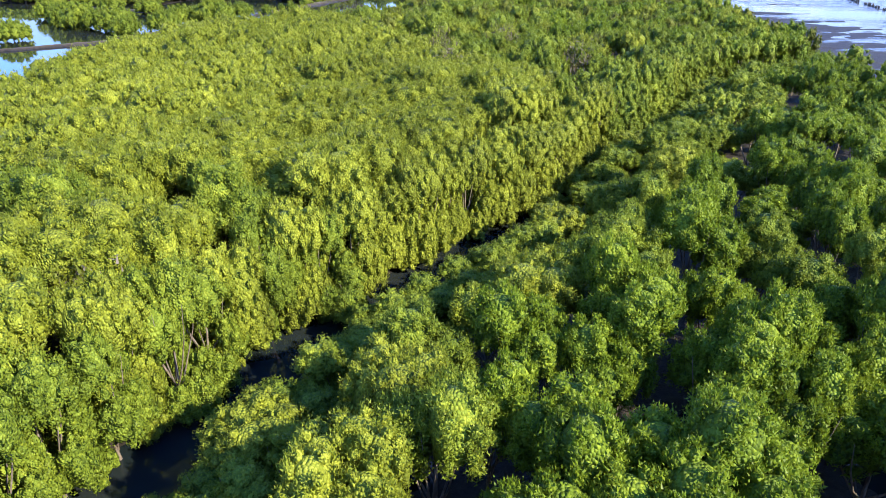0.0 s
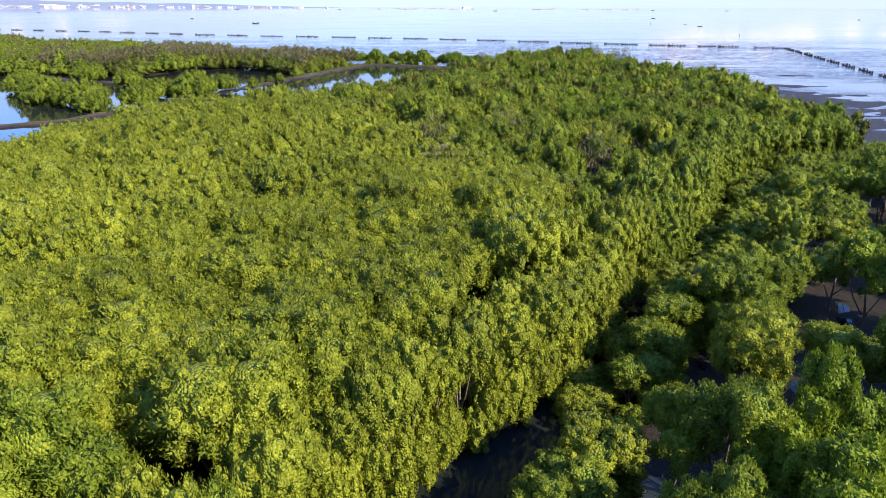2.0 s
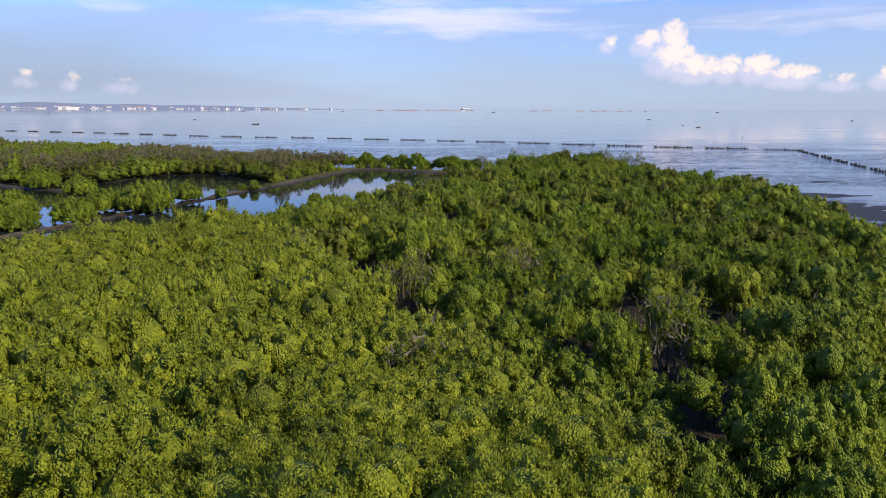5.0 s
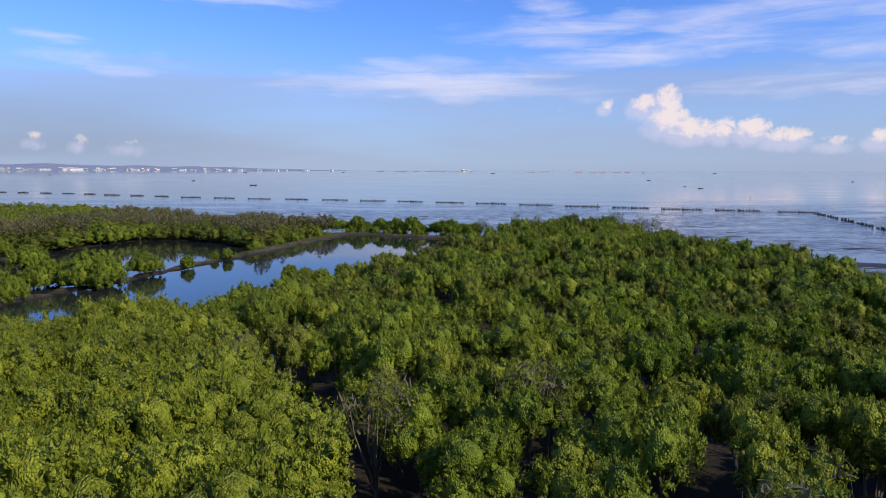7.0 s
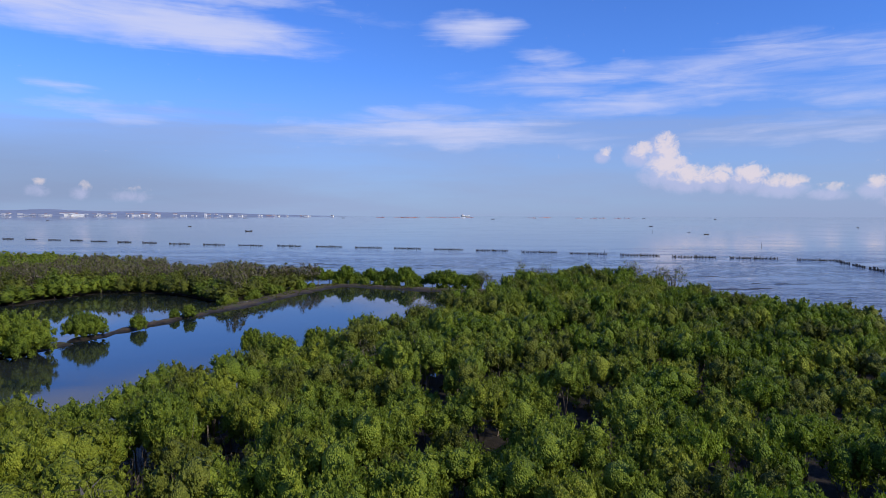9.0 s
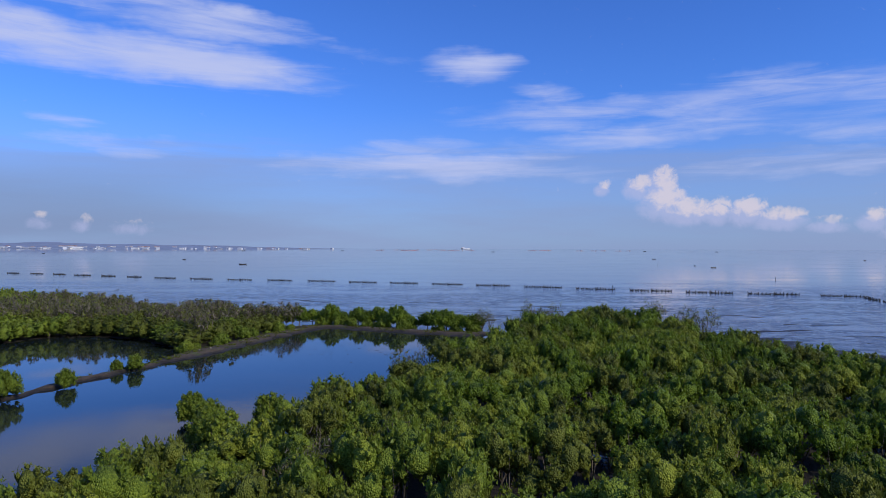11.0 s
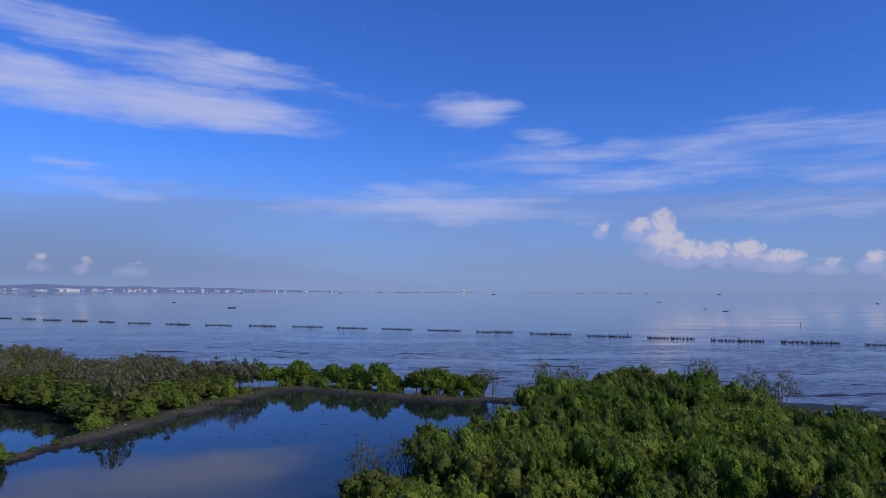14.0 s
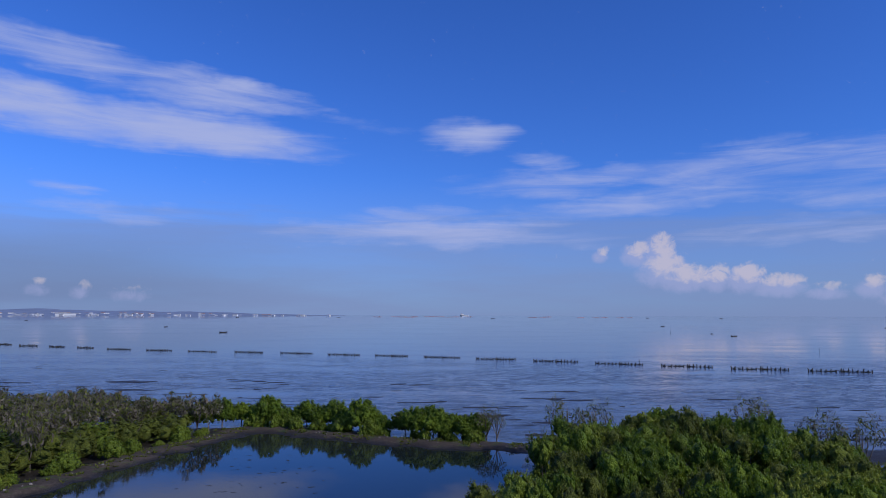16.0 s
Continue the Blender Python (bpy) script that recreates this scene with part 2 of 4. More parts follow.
def water_material(name, clear, silt, ripple, flats=0.0):
    """Mirror-smooth water with faint bands of ripple; flats: how much the tidal mud just under it shows in streaks."""
    m, n = material(name)
    p = place(n)
    far = n.stretch(p, (0.012, 0.05, 1), 4)
    bands = n.smooth(n.noise(far, 1.0, 5, 0.6, 0.5), 0.42, 0.62)
    col = n.mix(bands, clear, silt)
    rough = n.math("ADD", 0.02, n.math("MULTIPLY", bands, 0.05))
    small = n.noise(n.stretch(p, (0.8, 2.2, 1), 10), 1.3, 4)
    swell = n.noise(n.stretch(p, (0.12, 0.4, 1), 8), 1.0, 3)
    h = n.math("ADD", n.math("MULTIPLY", small, n.math("ADD", 0.25, bands)), n.math("MULTIPLY", swell, 0.6))
    if flats:
        y = n.split(p)[1]
        shore = n.math("MULTIPLY", n.smooth(y, 400.0, 235.0), flats)
        patch = n.smooth(n.noise(n.stretch(p, (0.02, 0.05, 1)), 1.0, 4, 0.6), 0.34, 0.52)
        lines = n.smooth(n.noise(n.stretch(p, (0.30, 0.75, 1), 6), 1.0, 7, 0.72, 1.0), 0.45, 0.56)
        mud = n.math("MULTIPLY", n.math("MULTIPLY", lines, patch), shore)
        col = n.mix(mud, col, (0.035, 0.038, 0.045))
        rough = n.math("ADD", rough, n.math("MULTIPLY", mud, 0.22))
        h = n.math("ADD", h, n.math("MULTIPLY", mud, 2.2))
    finish(n, Base_Color=col, Roughness=rough, IOR=1.333, Normal=bump(n, h, ripple, 0.05))
    return m


POND_WATER = water_material("still_pond_water", (0.010, 0.016, 0.018), (0.022, 0.026, 0.024), 0.05)
SEA_WATER = water_material("calm_silty_sea", (0.055, 0.072, 0.11), (0.085, 0.10, 0.135), 0.2, 1.0)


def plain_material(name, a, b, rough, scale=2.0, metal=0.0):
    m, n = material(name)
    p = place(n)
    f = n.noise(p, scale, 5)
    finish(n, Base_Color=n.ramp(f, [(0.3, a), (0.7, b)]), Roughness=rough, Metallic=metal, Normal=bump(n, f, 0.3, 0.02))
    return m


POST_WOOD = plain_material("dark_wet_bamboo", (0.018, 0.016, 0.015), (0.06, 0.05, 0.042), 0.7, 6)
NET = plain_material("weedy_net", (0.012, 0.014, 0.014), (0.035, 0.036, 0.033), 0.9, 4)
WHITE_PAINT = plain_material("weathered_white_paint", (0.62, 0.62, 0.62), (0.82, 0.82, 0.80), 0.6, 0.2)
DARK_HULL = plain_material("dark_hull_paint", (0.03, 0.035, 0.045), (0.07, 0.07, 0.075), 0.5, 0.8)
RED_PAINT = plain_material("faded_red_paint", (0.42, 0.14, 0.11), (0.55, 0.22, 0.18), 0.7, 0.1)
ROOF_GREY = plain_material("grey_sheet_roof", (0.32, 0.33, 0.35), (0.5, 0.5, 0.52), 0.6, 0.05)
ROOF_RUST = plain_material("rust_brown_roof", (0.26, 0.15, 0.12), (0.38, 0.24, 0.2), 0.7, 0.05)
# far woods in blue-grey: the haze of distance is painted into the base colour
FAR_LAND = plain_material("haze_tinted_hills", (0.17, 0.21, 0.29), (0.22, 0.26, 0.35), 1.0, 0.01)
STONE = plain_material("pale_rubble", (0.12, 0.105, 0.09), (0.26, 0.235, 0.2), 0.85, 3)


# ---- plan ----
FOREST = [(-42, -30), (-38, 15), (-35, 40), (-33.5, 52), (-34, 59), (-33.5, 70), (-32, 79), (-28.5, 87), (-22, 92.5), (-18, 100), (-16, 110),
          (-12.5, 116.5), (-8.5, 121.5), (-6.2, 127.5), (-2.2, 138), (1.4, 143.5), (4.5, 150), (8.2, 160), (12, 168), (16, 177), (23, 181), (31, 184), (37, 177), (38, 165),
          (38.5, 152), (42, 145), (48, 139), (50, 128), (47.5, 115), (46, 101), (47, 93), (45, 83), (42.5, 74), (42, 62), (45, 40), (47, 0), (47, -30)]
WOOD = [(-175, 285), (-146, 253), (-125, 236), (-103, 236), (-79, 218), (-58, 204), (-46, 201), (-31, 198.5), (-23.5, 197.5), (-24.6, 193), (-30, 178.5), (-33.6, 166.5), (-36.5, 168.5), (-41, 172), (-47, 176.5),
        (-55, 181), (-63, 177), (-66, 163), (-80, 160), (-100, 163), (-125, 172), (-175, 200), (-260, 240), (-260, 330)]
CREEK = [(-14, -6), (-11, 4), (-9.2, 10), (-6.9, 17.3), (-5.1, 21.4), (-2.9, 25), (-0.6, 27.9), (1.4, 30.2), (3.6, 33), (6.0, 36), (8.4, 40.5), (12, 46), (16.5, 51.5), (20, 58), (24, 66), (31, 73), (43, 79)]
SPLIT = [(13.2, 40), (8.6, 53), (4.5, 60.5), (0.5, 68), (-3, 73.5), (-7, 80), (-11, 87)]
DYKE = [(-66, 93), (-59, 97.5), (-53.4, 101.8), (-50.4, 107.1), (-47.6, 115.2), (-44.8, 124.3), (-42, 131.2), (-40, 137), (-38.2, 144), (-36, 150.5), (-34.1, 156.8), (-32.2, 163.5), (-30.4, 169.5), (-27.9, 178.3), (-24.8, 187),
        (-21.8, 195.3), (-17, 195.6), (-9.4, 192), (-2.4, 188.9), (4.2, 186.6), (9.4, 186.4), (15, 184)]
BANK = [(-110, 176), (-90, 160), (-75, 153.5), (-64, 148), (-55, 139), (-47, 130)]


def inside(px, py, poly):
    res = np.zeros(np.shape(px), bool)
    for (x0, y0), (x1, y1) in zip(poly, poly[1:] + poly[:1]):
        if y0 != y1:
            res ^= ((y0 > py) != (y1 > py)) & (px < (x1 - x0) * (py - y0) / (y1 - y0) + x0)
    return res


def line_distance(px, py, line):
    best = np.full(np.shape(px), 1e9)
    for (x0, y0), (x1, y1) in zip(line, line[1:]):
        dx, dy = x1 - x0, y1 - y0
        s = np.clip(((px - x0) * dx + (py - y0) * dy) / (dx * dx + dy * dy), 0, 1)
        best = np.minimum(best, np.hypot(px - x0 - s * dx, py - y0 - s * dy))
    return best


def depth_in(px, py, poly):
    """Distance to the edge, positive inside."""
    d = line_distance(px, py, poly + poly[:1])
    return np.where(inside(px, py, poly), d, -d)


def waves(px, py, size, seed):
    """Smooth uneven field of about -1 to 1, for heights and scatter."""
    r = np.random.default_rng(seed)
    total = 0
    for k in range(7):
        a, f, ph = r.uniform(0, 6.283), r.uniform(0.6, 1.7) / size, r.uniform(0, 6.283)
        total = total + np.sin((px * math.cos(a) + py * math.sin(a)) * 6.283 * f + ph)
    return total / 3.2


def ground_height(px, py):
    rough = waves(px, py, 9, 3) * 0.05 + waves(px, py, 3.1, 4) * 0.04
    land = np.clip(np.maximum(depth_in(px, py, FOREST) + 0.6, depth_in(px, py, WOOD) - 0.5), -3, 1.0)
    h = np.where(land > 0, 0.05 * land, land * 0.22) + rough
    creek = np.clip(1.0 - line_distance(px, py, CREEK) / 2.9, 0, 1)
    h = h - creek * np.where(py > 42, 0.1, 0.45)
    dd = line_distance(px, py, DYKE) + waves(px, py, 5, 9) * 0.4
    wide = np.where(py > 160, 1.9, 0.85) * (1 + 0.25 * waves(px, py, 4, 19))
    h = np.maximum(h, 0.42 * np.clip(1.2 - (dd / wide) ** 2, -1.5, 0.8) + rough)
    db = line_distance(px, py, BANK) + waves(px, py, 6, 8) * 0.5
    h = np.maximum(h, 0.32 * np.clip(1.1 - (db / 1.3) ** 2, -1.5, 0.8) + rough)
    # tidal flat off the shore: barely under water, breaking it in low ridges
    sea = (py > 190) | (px > 40)
    out = np.maximum(depth_in(px, py, FOREST), depth_in(px, py, WOOD))
    flat = -0.07 + 0.055 * waves(px, py * 2.2, 21, 11) + 0.05 * waves(px, py * 3.0, 6, 12) + 0.045 * np.clip(1 + out / 30, 0, 1)
    east = np.clip((px - 34) / 14, 0, 1) * np.clip((py - 50) / 30, 0, 1) * np.clip((215 - py) / 40, 0, 1)
    flat = flat + east * (0.12 + 0.05 * waves(px, py, 14, 13)) * np.clip(1 + (out + 4) / 30, 0, 1)
    flat = flat - 0.4 * np.clip((-out - 55) / 40, 0, 1)
    h = np.where(sea, np.maximum(h, flat), h)
    return h


def axis(lo, hi, step, reach):
    mid = list(np.arange(lo, hi + 0.1, step))
    a, b, d = [], [], step
    x = hi
    while x < reach:
        d *= 1.45
        x += d
        b.append(x)
    x, d = lo, step
    while x > -reach:
        d *= 1.45
        x -= d
        a.append(x)
    return np.array(a[::-1] + mid + b)


def mesh_from(name, verts, faces, mats, mat_index=None, smooth=False):
    """A mesh from arrays; faces all of the same number of corners."""
    me = bpy.data.meshes.new(name)
    verts, faces = np.asarray(verts, np.float32), np.asarray(faces, np.int32)
    k = faces.shape[1]
    me.vertices.add(len(verts))
    me.vertices.foreach_set("co", verts.ravel())
    me.loops.add(faces.size)
    me.loops.foreach_set("vertex_index", faces.ravel())
    me.polygons.add(len(faces))
    me.polygons.foreach_set("loop_start", np.arange(0, faces.size, k, dtype=np.int32))
    for m in mats:
        me.materials.append(m)
    if mat_index is not None:
        me.polygons.foreach_set("material_index", np.asarray(mat_index, np.int32))
    me.polygons.foreach_set("use_smooth", np.broadcast_to(np.asarray(smooth, bool), (len(faces),)).copy())
    me.update(calc_edges=True)
    return me


def sheet(xs, ys, z):
    gx, gy = np.meshgrid(xs, ys)
    v = np.stack([gx, gy, np.broadcast_to(z, gx.shape)], -1).reshape(-1, 3)
    i = np.arange((len(ys) - 1) * len(xs)).reshape(len(ys) - 1, len(xs))[:, :-1].ravel()
    return v, np.stack([i, i + 1, i + 1 + len(xs), i + len(xs)], -1)


def build_ground():
    xs, ys = axis(-115, 115, 1.1, 5600), axis(-25, 285, 1.1, 5600)
    gx, gy = np.meshgrid(xs, ys)
    h = ground_height(gx, gy)
    far = (np.abs(gx) > 290) | (gy > 330) | (gy < -60)
    h = np.where(far, -0.7, h)
    v, f = sheet(xs, ys, h)
    tagged(new("ground", mesh_from("ground", v, f, [MUD], smooth=True)), "wet brown tidal mud with low earth dykes between ponds", "ground", kind="structure")
    xs = np.array([-5600, -600, -150, 150, 600, 5600.0])
    v, f = sheet(xs, np.array([-5600, -300, 0, 150, 300, 700, 5600.0]), -0.004)
    tagged(new("water", mesh_from("sea", v, f, [SEA_WATER])), "calm silty blue-grey sea over a tidal flat", "sea", kind="structure")
    me = bpy.data.meshes.new("pond")
    pond = [(-200, -28), (38, -28), (38, 62), (16, 100), (4, 140), (13, 183.5), (2, 188), (-8, 192.5), (-18, 195.3), (-23, 193), (-40, 185), (-70, 185), (-110, 180), (-200, 200)]
    me.from_pydata([(x, y, 0.0) for x, y in pond], [], [tuple(range(len(pond)))])
    me.materials.append(POND_WATER)
    tagged(new("water", me), "still dark pond water mirroring trees and sky", "pond", kind="structure")


build_ground()


# ---- trees ----
def ico(sub):
    bm = bmesh.new()
    bmesh.ops.create_icosphere(bm, subdivisions=sub, radius=1.0)
    bm.verts.ensure_lookup_table()
    v = np.array([p.co[:] for p in bm.verts])
    f = np.array([[q.index for q in p.verts] for p in bm.faces])
    bm.free()
    return v, f


ICO1, ICO2 = ico(1), ico(2)


def unit(v):
    return v / np.maximum(np.linalg.norm(v, axis=-1, keepdims=True), 1e-9)


def plumes(rng, radius, height, count, low=0.0):
    """Centres and radii of the upright leafy tufts that make up a crown; z from the crown's foot."""
    out = []
    for k in range(count):
        up = 1.0 - (1.12 + 0.3 * low) * (k + rng.uniform(0.1, 0.9)) / count
        flat = math.sqrt(max(0.0, 1.0 - up * up))
        a = k * 2.39996 + rng.uniform(-0.5, 0.5)
        pr = radius * rng.uniform(0.18, 0.31) * math.sqrt(40 / max(count, 20))
        ph = pr * rng.uniform(0.9, 1.45)
        r = (radius - pr * 0.6) * flat * rng.uniform(0.82, 1.06)
        z = height * (0.42 + 0.56 * up * rng.uniform(0.86, 1.1)) - ph * max(0.0, up)
        out.append((r * math.cos(a), r * math.sin(a), z, pr, ph))
    return np.array(out)


def crown_tufts(rng, radius, height, count, low, heads):
    """The tufts of a crown that parts into several upright heads of uneven height."""
    if heads < 2:
        return plumes(rng, radius, height, count, low)
    out = []
    for k in range(heads):
        a = 6.2832 * k / heads + rng.uniform(-0.5, 0.5)
        off = radius * rng.uniform(0.42, 0.62)
        one = plumes(rng, radius * rng.uniform(0.46, 0.62), height * rng.uniform(0.78, 1.04), max(8, count // heads), low)
        out.append(one + (math.cos(a) * off, math.sin(a) * off, 0, 0, 0))
    return np.concatenate(out)


def leaves(rng, tufts, count, length, width, quads=False, lift=0.5, twigs=0.0, loose=0.5):
    """Leaf triangles (or diamonds) over the tufts: vertices (n, 3 or 4, 3)."""
    area = tufts[:, 3] * tufts[:, 4]
    tries = count * 3
    which = rng.choice(len(tufts), tries, p=area / area.sum())
    t = tufts[which]
    d = rng.normal(size=(tries, 3))
    d[:, 2] = np.abs(d[:, 2]) * 1.15 - 0.35
    d = unit(d)
    depth = 1.14 - 0.42 * rng.random((tries, 1)) ** 1.5
    p = t[:, :3] + d * np.stack([t[:, 3], t[:, 3], t[:, 4]], -1) * depth
    # leaves deep inside a neighbouring tuft would never show
    buried = np.zeros(tries, bool)
    for k, (cx, cy, cz, pr, ph) in enumerate(tufts):
        q = ((p[:, 0] - cx) / pr) ** 2 + ((p[:, 1] - cy) / pr) ** 2 + ((p[:, 2] - cz) / ph) ** 2
        buried |= (q < 0.55) & (which != k)
    ok = np.flatnonzero(~buried)[:count]
    d, p, count = d[ok], p[ok], len(ok)
    n = unit(d + (0, 0, 0.1) + rng.normal(size=(count, 3)) * (loose + 0.15))
    way = rng.normal(size=(count, 3)) * 0.6 + (0, 0, lift * 2.0) + d * 0.8
    way = unit(way - n * (way * n).sum(-1, keepdims=True))
    side = np.cross(n, way)
    s = rng.uniform(0.65, 1.35, (count, 1))
    l, w = length * s, width * s
    if twigs:
        bare = rng.random((count, 1)) < twigs
        l, w = np.where(bare, l * 2.0, l), np.where(bare, w * 0.13, w)
    if quads:
        return np.stack([p - way * l * 0.5, p + side * w * 0.5, p + way * l * 0.5, p - side * w * 0.5], 1)
    return np.stack([p - way * l * 0.45 - side * w * 0.5, p - way * l * 0.45 + side * w * 0.5, p + way * l * 0.6], 1)


# body at the crown's heart, coloured dark to paint shade behind the leaves
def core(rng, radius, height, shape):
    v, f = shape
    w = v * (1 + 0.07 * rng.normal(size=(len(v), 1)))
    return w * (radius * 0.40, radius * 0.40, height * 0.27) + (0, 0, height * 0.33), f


# a plain eight-sided body for tufts that are only seen from afar
OCTA = (np.array([(1, 0, 0), (0, 1, 0), (-1, 0, 0), (0, -1, 0), (0, 0, 1), (0, 0, -1)], float),
        np.array([(0, 1, 4), (1, 2, 4), (2, 3, 4), (3, 0, 4), (1, 0, 5), (2, 1, 5), (3, 2, 5), (0, 3, 5)]))


def lumps(rng, tufts, shape, fill=0.74):
    """The uneven leafy bodies of the tufts."""
    v, f = shape
    out = []
    for cx, cy, cz, pr, ph in tufts:
        w = v * (1 + 0.2 * rng.normal(size=(len(v), 1))) * (pr * fill, pr * fill, ph * fill)
        a = rng.uniform(0, 6.283)
        c, s = math.cos(a), math.sin(a)
        out.append((np.column_stack([w[:, 0] * c - w[:, 1] * s + cx, w[:, 0] * s + w[:, 1] * c + cy, w[:, 2] + cz]), f))
    return join(out)


def tube(points, radii, sides):
    """A tapering limb along points: vertices and triangles."""
    pts, v, f = np.asarray(points, float), [], []
    for i, p in enumerate(pts):
        d = unit(pts[min(i + 1, len(pts) - 1)] - pts[max(i - 1, 0)])
        a = unit(np.cross(d, (0.31, 0.95, 0.05)))
        b = np.cross(d, a)
        for k in range(sides):
            w = 6.2832 * k / sides
            v.append(p + (a * math.cos(w) + b * math.sin(w)) * radii[i])
    for i in range(len(pts) - 1):
        for k in range(sides):
            q, r = i * sides + k, i * sides + (k + 1) % sides
            f += [(q, r, r + sides), (q, r + sides, q + sides)]
    return np.array(v), np.array(f)


def join(pieces):
    vs, fs, at = [], [], 0
    for v, f in pieces:
        vs.append(v)
        fs.append(np.asarray(f) + at)
        at += len(v)
    return np.concatenate(vs), np.concatenate(fs)


def stems(rng, radius, foot, height, limbs, sides=5, thick=0.07):
    """Trunk with limbs up into the crown; the crown's foot stands at z = foot."""
    bend = rng.normal(size=(4, 2)) * 0.12
    zs = np.array([-0.25, foot * 0.5, foot + height * 0.25, foot + height * 0.72])
    main = np.column_stack([bend[:, 0], bend[:, 1], zs])
    main[0, :2] = 0
    out = [tube(main, [thick * 1.5, thick, thick * 0.7, thick * 0.2], sides)]
    for k in range(limbs):
        a = 6.2832 * k / limbs + rng.uniform(-0.4, 0.4)
        z0 = foot * rng.uniform(0.25, 0.9)
        r = radius * rng.uniform(0.5, 0.8)
        c, s = math.cos(a), math.sin(a)
        out.append(tube([(0, 0, z0), (c * r * 0.45, s * r * 0.45, foot + height * 0.12), (c * r * 0.8, s * r * 0.8, foot + height * 0.4), (c * r, s * r, foot + height * 0.72)],
                        [thick * 0.7, thick * 0.5, thick * 0.35, thick * 0.1], sides))
    return join(out)


def part(name, me, parent, label=""):
    ob = new(name, me)
    ob.parent = parent
    return tagged(ob, label)


def tree(name, label, seed, leaf, radius, height, total, count, length, width, tufts=16, low=0.4, limbs=5, twigs=0.0, thick=0.07, spare=None, fill=0.74, loose=0.5, heads=3):
    """One tree of its own: an Empty at its base with a trunk and a crown. total: its height; height: that of the crown."""
    rng = np.random.default_rng(seed)
    foot = total - height
    base = tagged(new(name), label, "tree")
    v, f = stems(rng, radius, foot, height, limbs, 6, thick)
    part("trunk", mesh_from("trunk", v, f, [BARK], smooth=True), base)
    tf = crown_tufts(rng, radius, height, tufts, low, heads)
    v = leaves(rng, tf, count, length, width, False, twigs=twigs, loose=loose).reshape(-1, 3)
    tri = np.arange(len(v)).reshape(-1, 3)
    mats, idx = [leaf], np.zeros(len(tri), int)
    if spare:
        mats, idx = [leaf, spare], (np.arange(len(tri)) < len(tri) * 0.5).astype(int)
    soft = np.zeros(len(tri), bool)
    if not twigs:
        for (cv, cf), m in ((lumps(rng, tf, ICO1 if tufts > 30 else ICO2, fill), CLUMPS[leaf]), (core(rng, radius, height, ICO1), INNER_SHADE)):
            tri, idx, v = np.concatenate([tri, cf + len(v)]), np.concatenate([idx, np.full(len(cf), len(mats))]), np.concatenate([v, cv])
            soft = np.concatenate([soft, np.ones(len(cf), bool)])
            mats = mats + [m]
    v = v + (0, 0, foot)
    part("crown", mesh_from("crown", v, tri, mats, idx, soft), base)
    return base


def place_all(proto, poses):
    """Copies of an unscaled thing at all the poses; the thing itself takes the first."""
    for m in poses[1:]:
        copy_thing(proto, m)
    proto.matrix_basis = poses[0]


def canopy_height(px, py):
    h = 5.6 + waves(px, py, 24, 21) * 0.45 + waves(px, py, 7, 22) * 0.35
    edge = depth_in(px, py, FOREST)
    h = h - 0.8 * np.clip(1 - edge / 6, 0, 1) + 0.35 * np.clip((py - 120) / 20, 0, 1)
    left = line_distance(px, py, SPLIT)
    h = h + np.where(front_block(px, py), 0.75 * np.clip(left / 3, 0.4, 1), -0.15)
    return h


def front_block(px, py):
    """Left of the creek and this side of the split in the stand."""
    poly = [(-60, -40)] + CREEK[:11] + SPLIT[1:] + [(-20, 95), (-60, 95)]
    return inside(px, py, poly)


def right_of_creek(px, py):
    poly = [(60, -40), (-14, -40)] + CREEK + [(60, 79)]
    return inside(px, py, poly)


def scatter(poly, spacing, seed):
    """Uneven, jittered rows of points within a polygon."""
    r = np.random.default_rng(seed)
    a = np.array(poly)
    xs = np.arange(a[:, 0].min(), a[:, 0].max(), spacing)
    ys = np.arange(a[:, 1].min(), a[:, 1].max(), spacing * 0.87)
    gx, gy = np.meshgrid(xs, ys)
    gx = gx + (np.arange(len(ys)) % 2)[:, None] * spacing * 0.5 + r.uniform(-0.36, 0.36, gx.shape) * spacing
    gy = gy + r.uniform(-0.36, 0.36, gy.shape) * spacing
    gx, gy = gx.ravel(), gy.ravel()
    ok = inside(gx, gy, poly)
    return gx[ok], gy[ok]


STUFF_MATS = [LEAF_YELLOW, LEAF_GREEN, LEAF_DARK, LEAF_DULL, TWIG, BARK, INNER_SHADE, CLUMP_YELLOW, CLUMP_GREEN, CLUMP_DARK, CLUMP_DULL]


class Stand:
    """Collects the leaves, cores and stems of many trees into one mesh."""

    def __init__(self):
        self.v, self.f, self.m, self.at = [], [], [], 0

    def add(self, v, f, m):
        self.v.append(v)
        self.f.append(f + self.at)
        self.m.append(np.full(len(f), m) if np.isscalar(m) else m)
        self.at += len(v)

    def tree(self, proto, x, y, z, turn, size, tall):
        v, f, m = proto
        c, s = math.cos(turn), math.sin(turn)
        w = v * (size, size, tall)
        self.add(np.column_stack([w[:, 0] * c - w[:, 1] * s + x, w[:, 0] * s + w[:, 1] * c + y, w[:, 2] + z]), f, m)

    def build(self, name, label, category):
        me = mesh_from(name, np.concatenate(self.v), np.concatenate(self.f), STUFF_MATS, np.concatenate(self.m), np.concatenate(self.m) > 5)
        return tagged(new(name, me), label, category, kind="stuff")


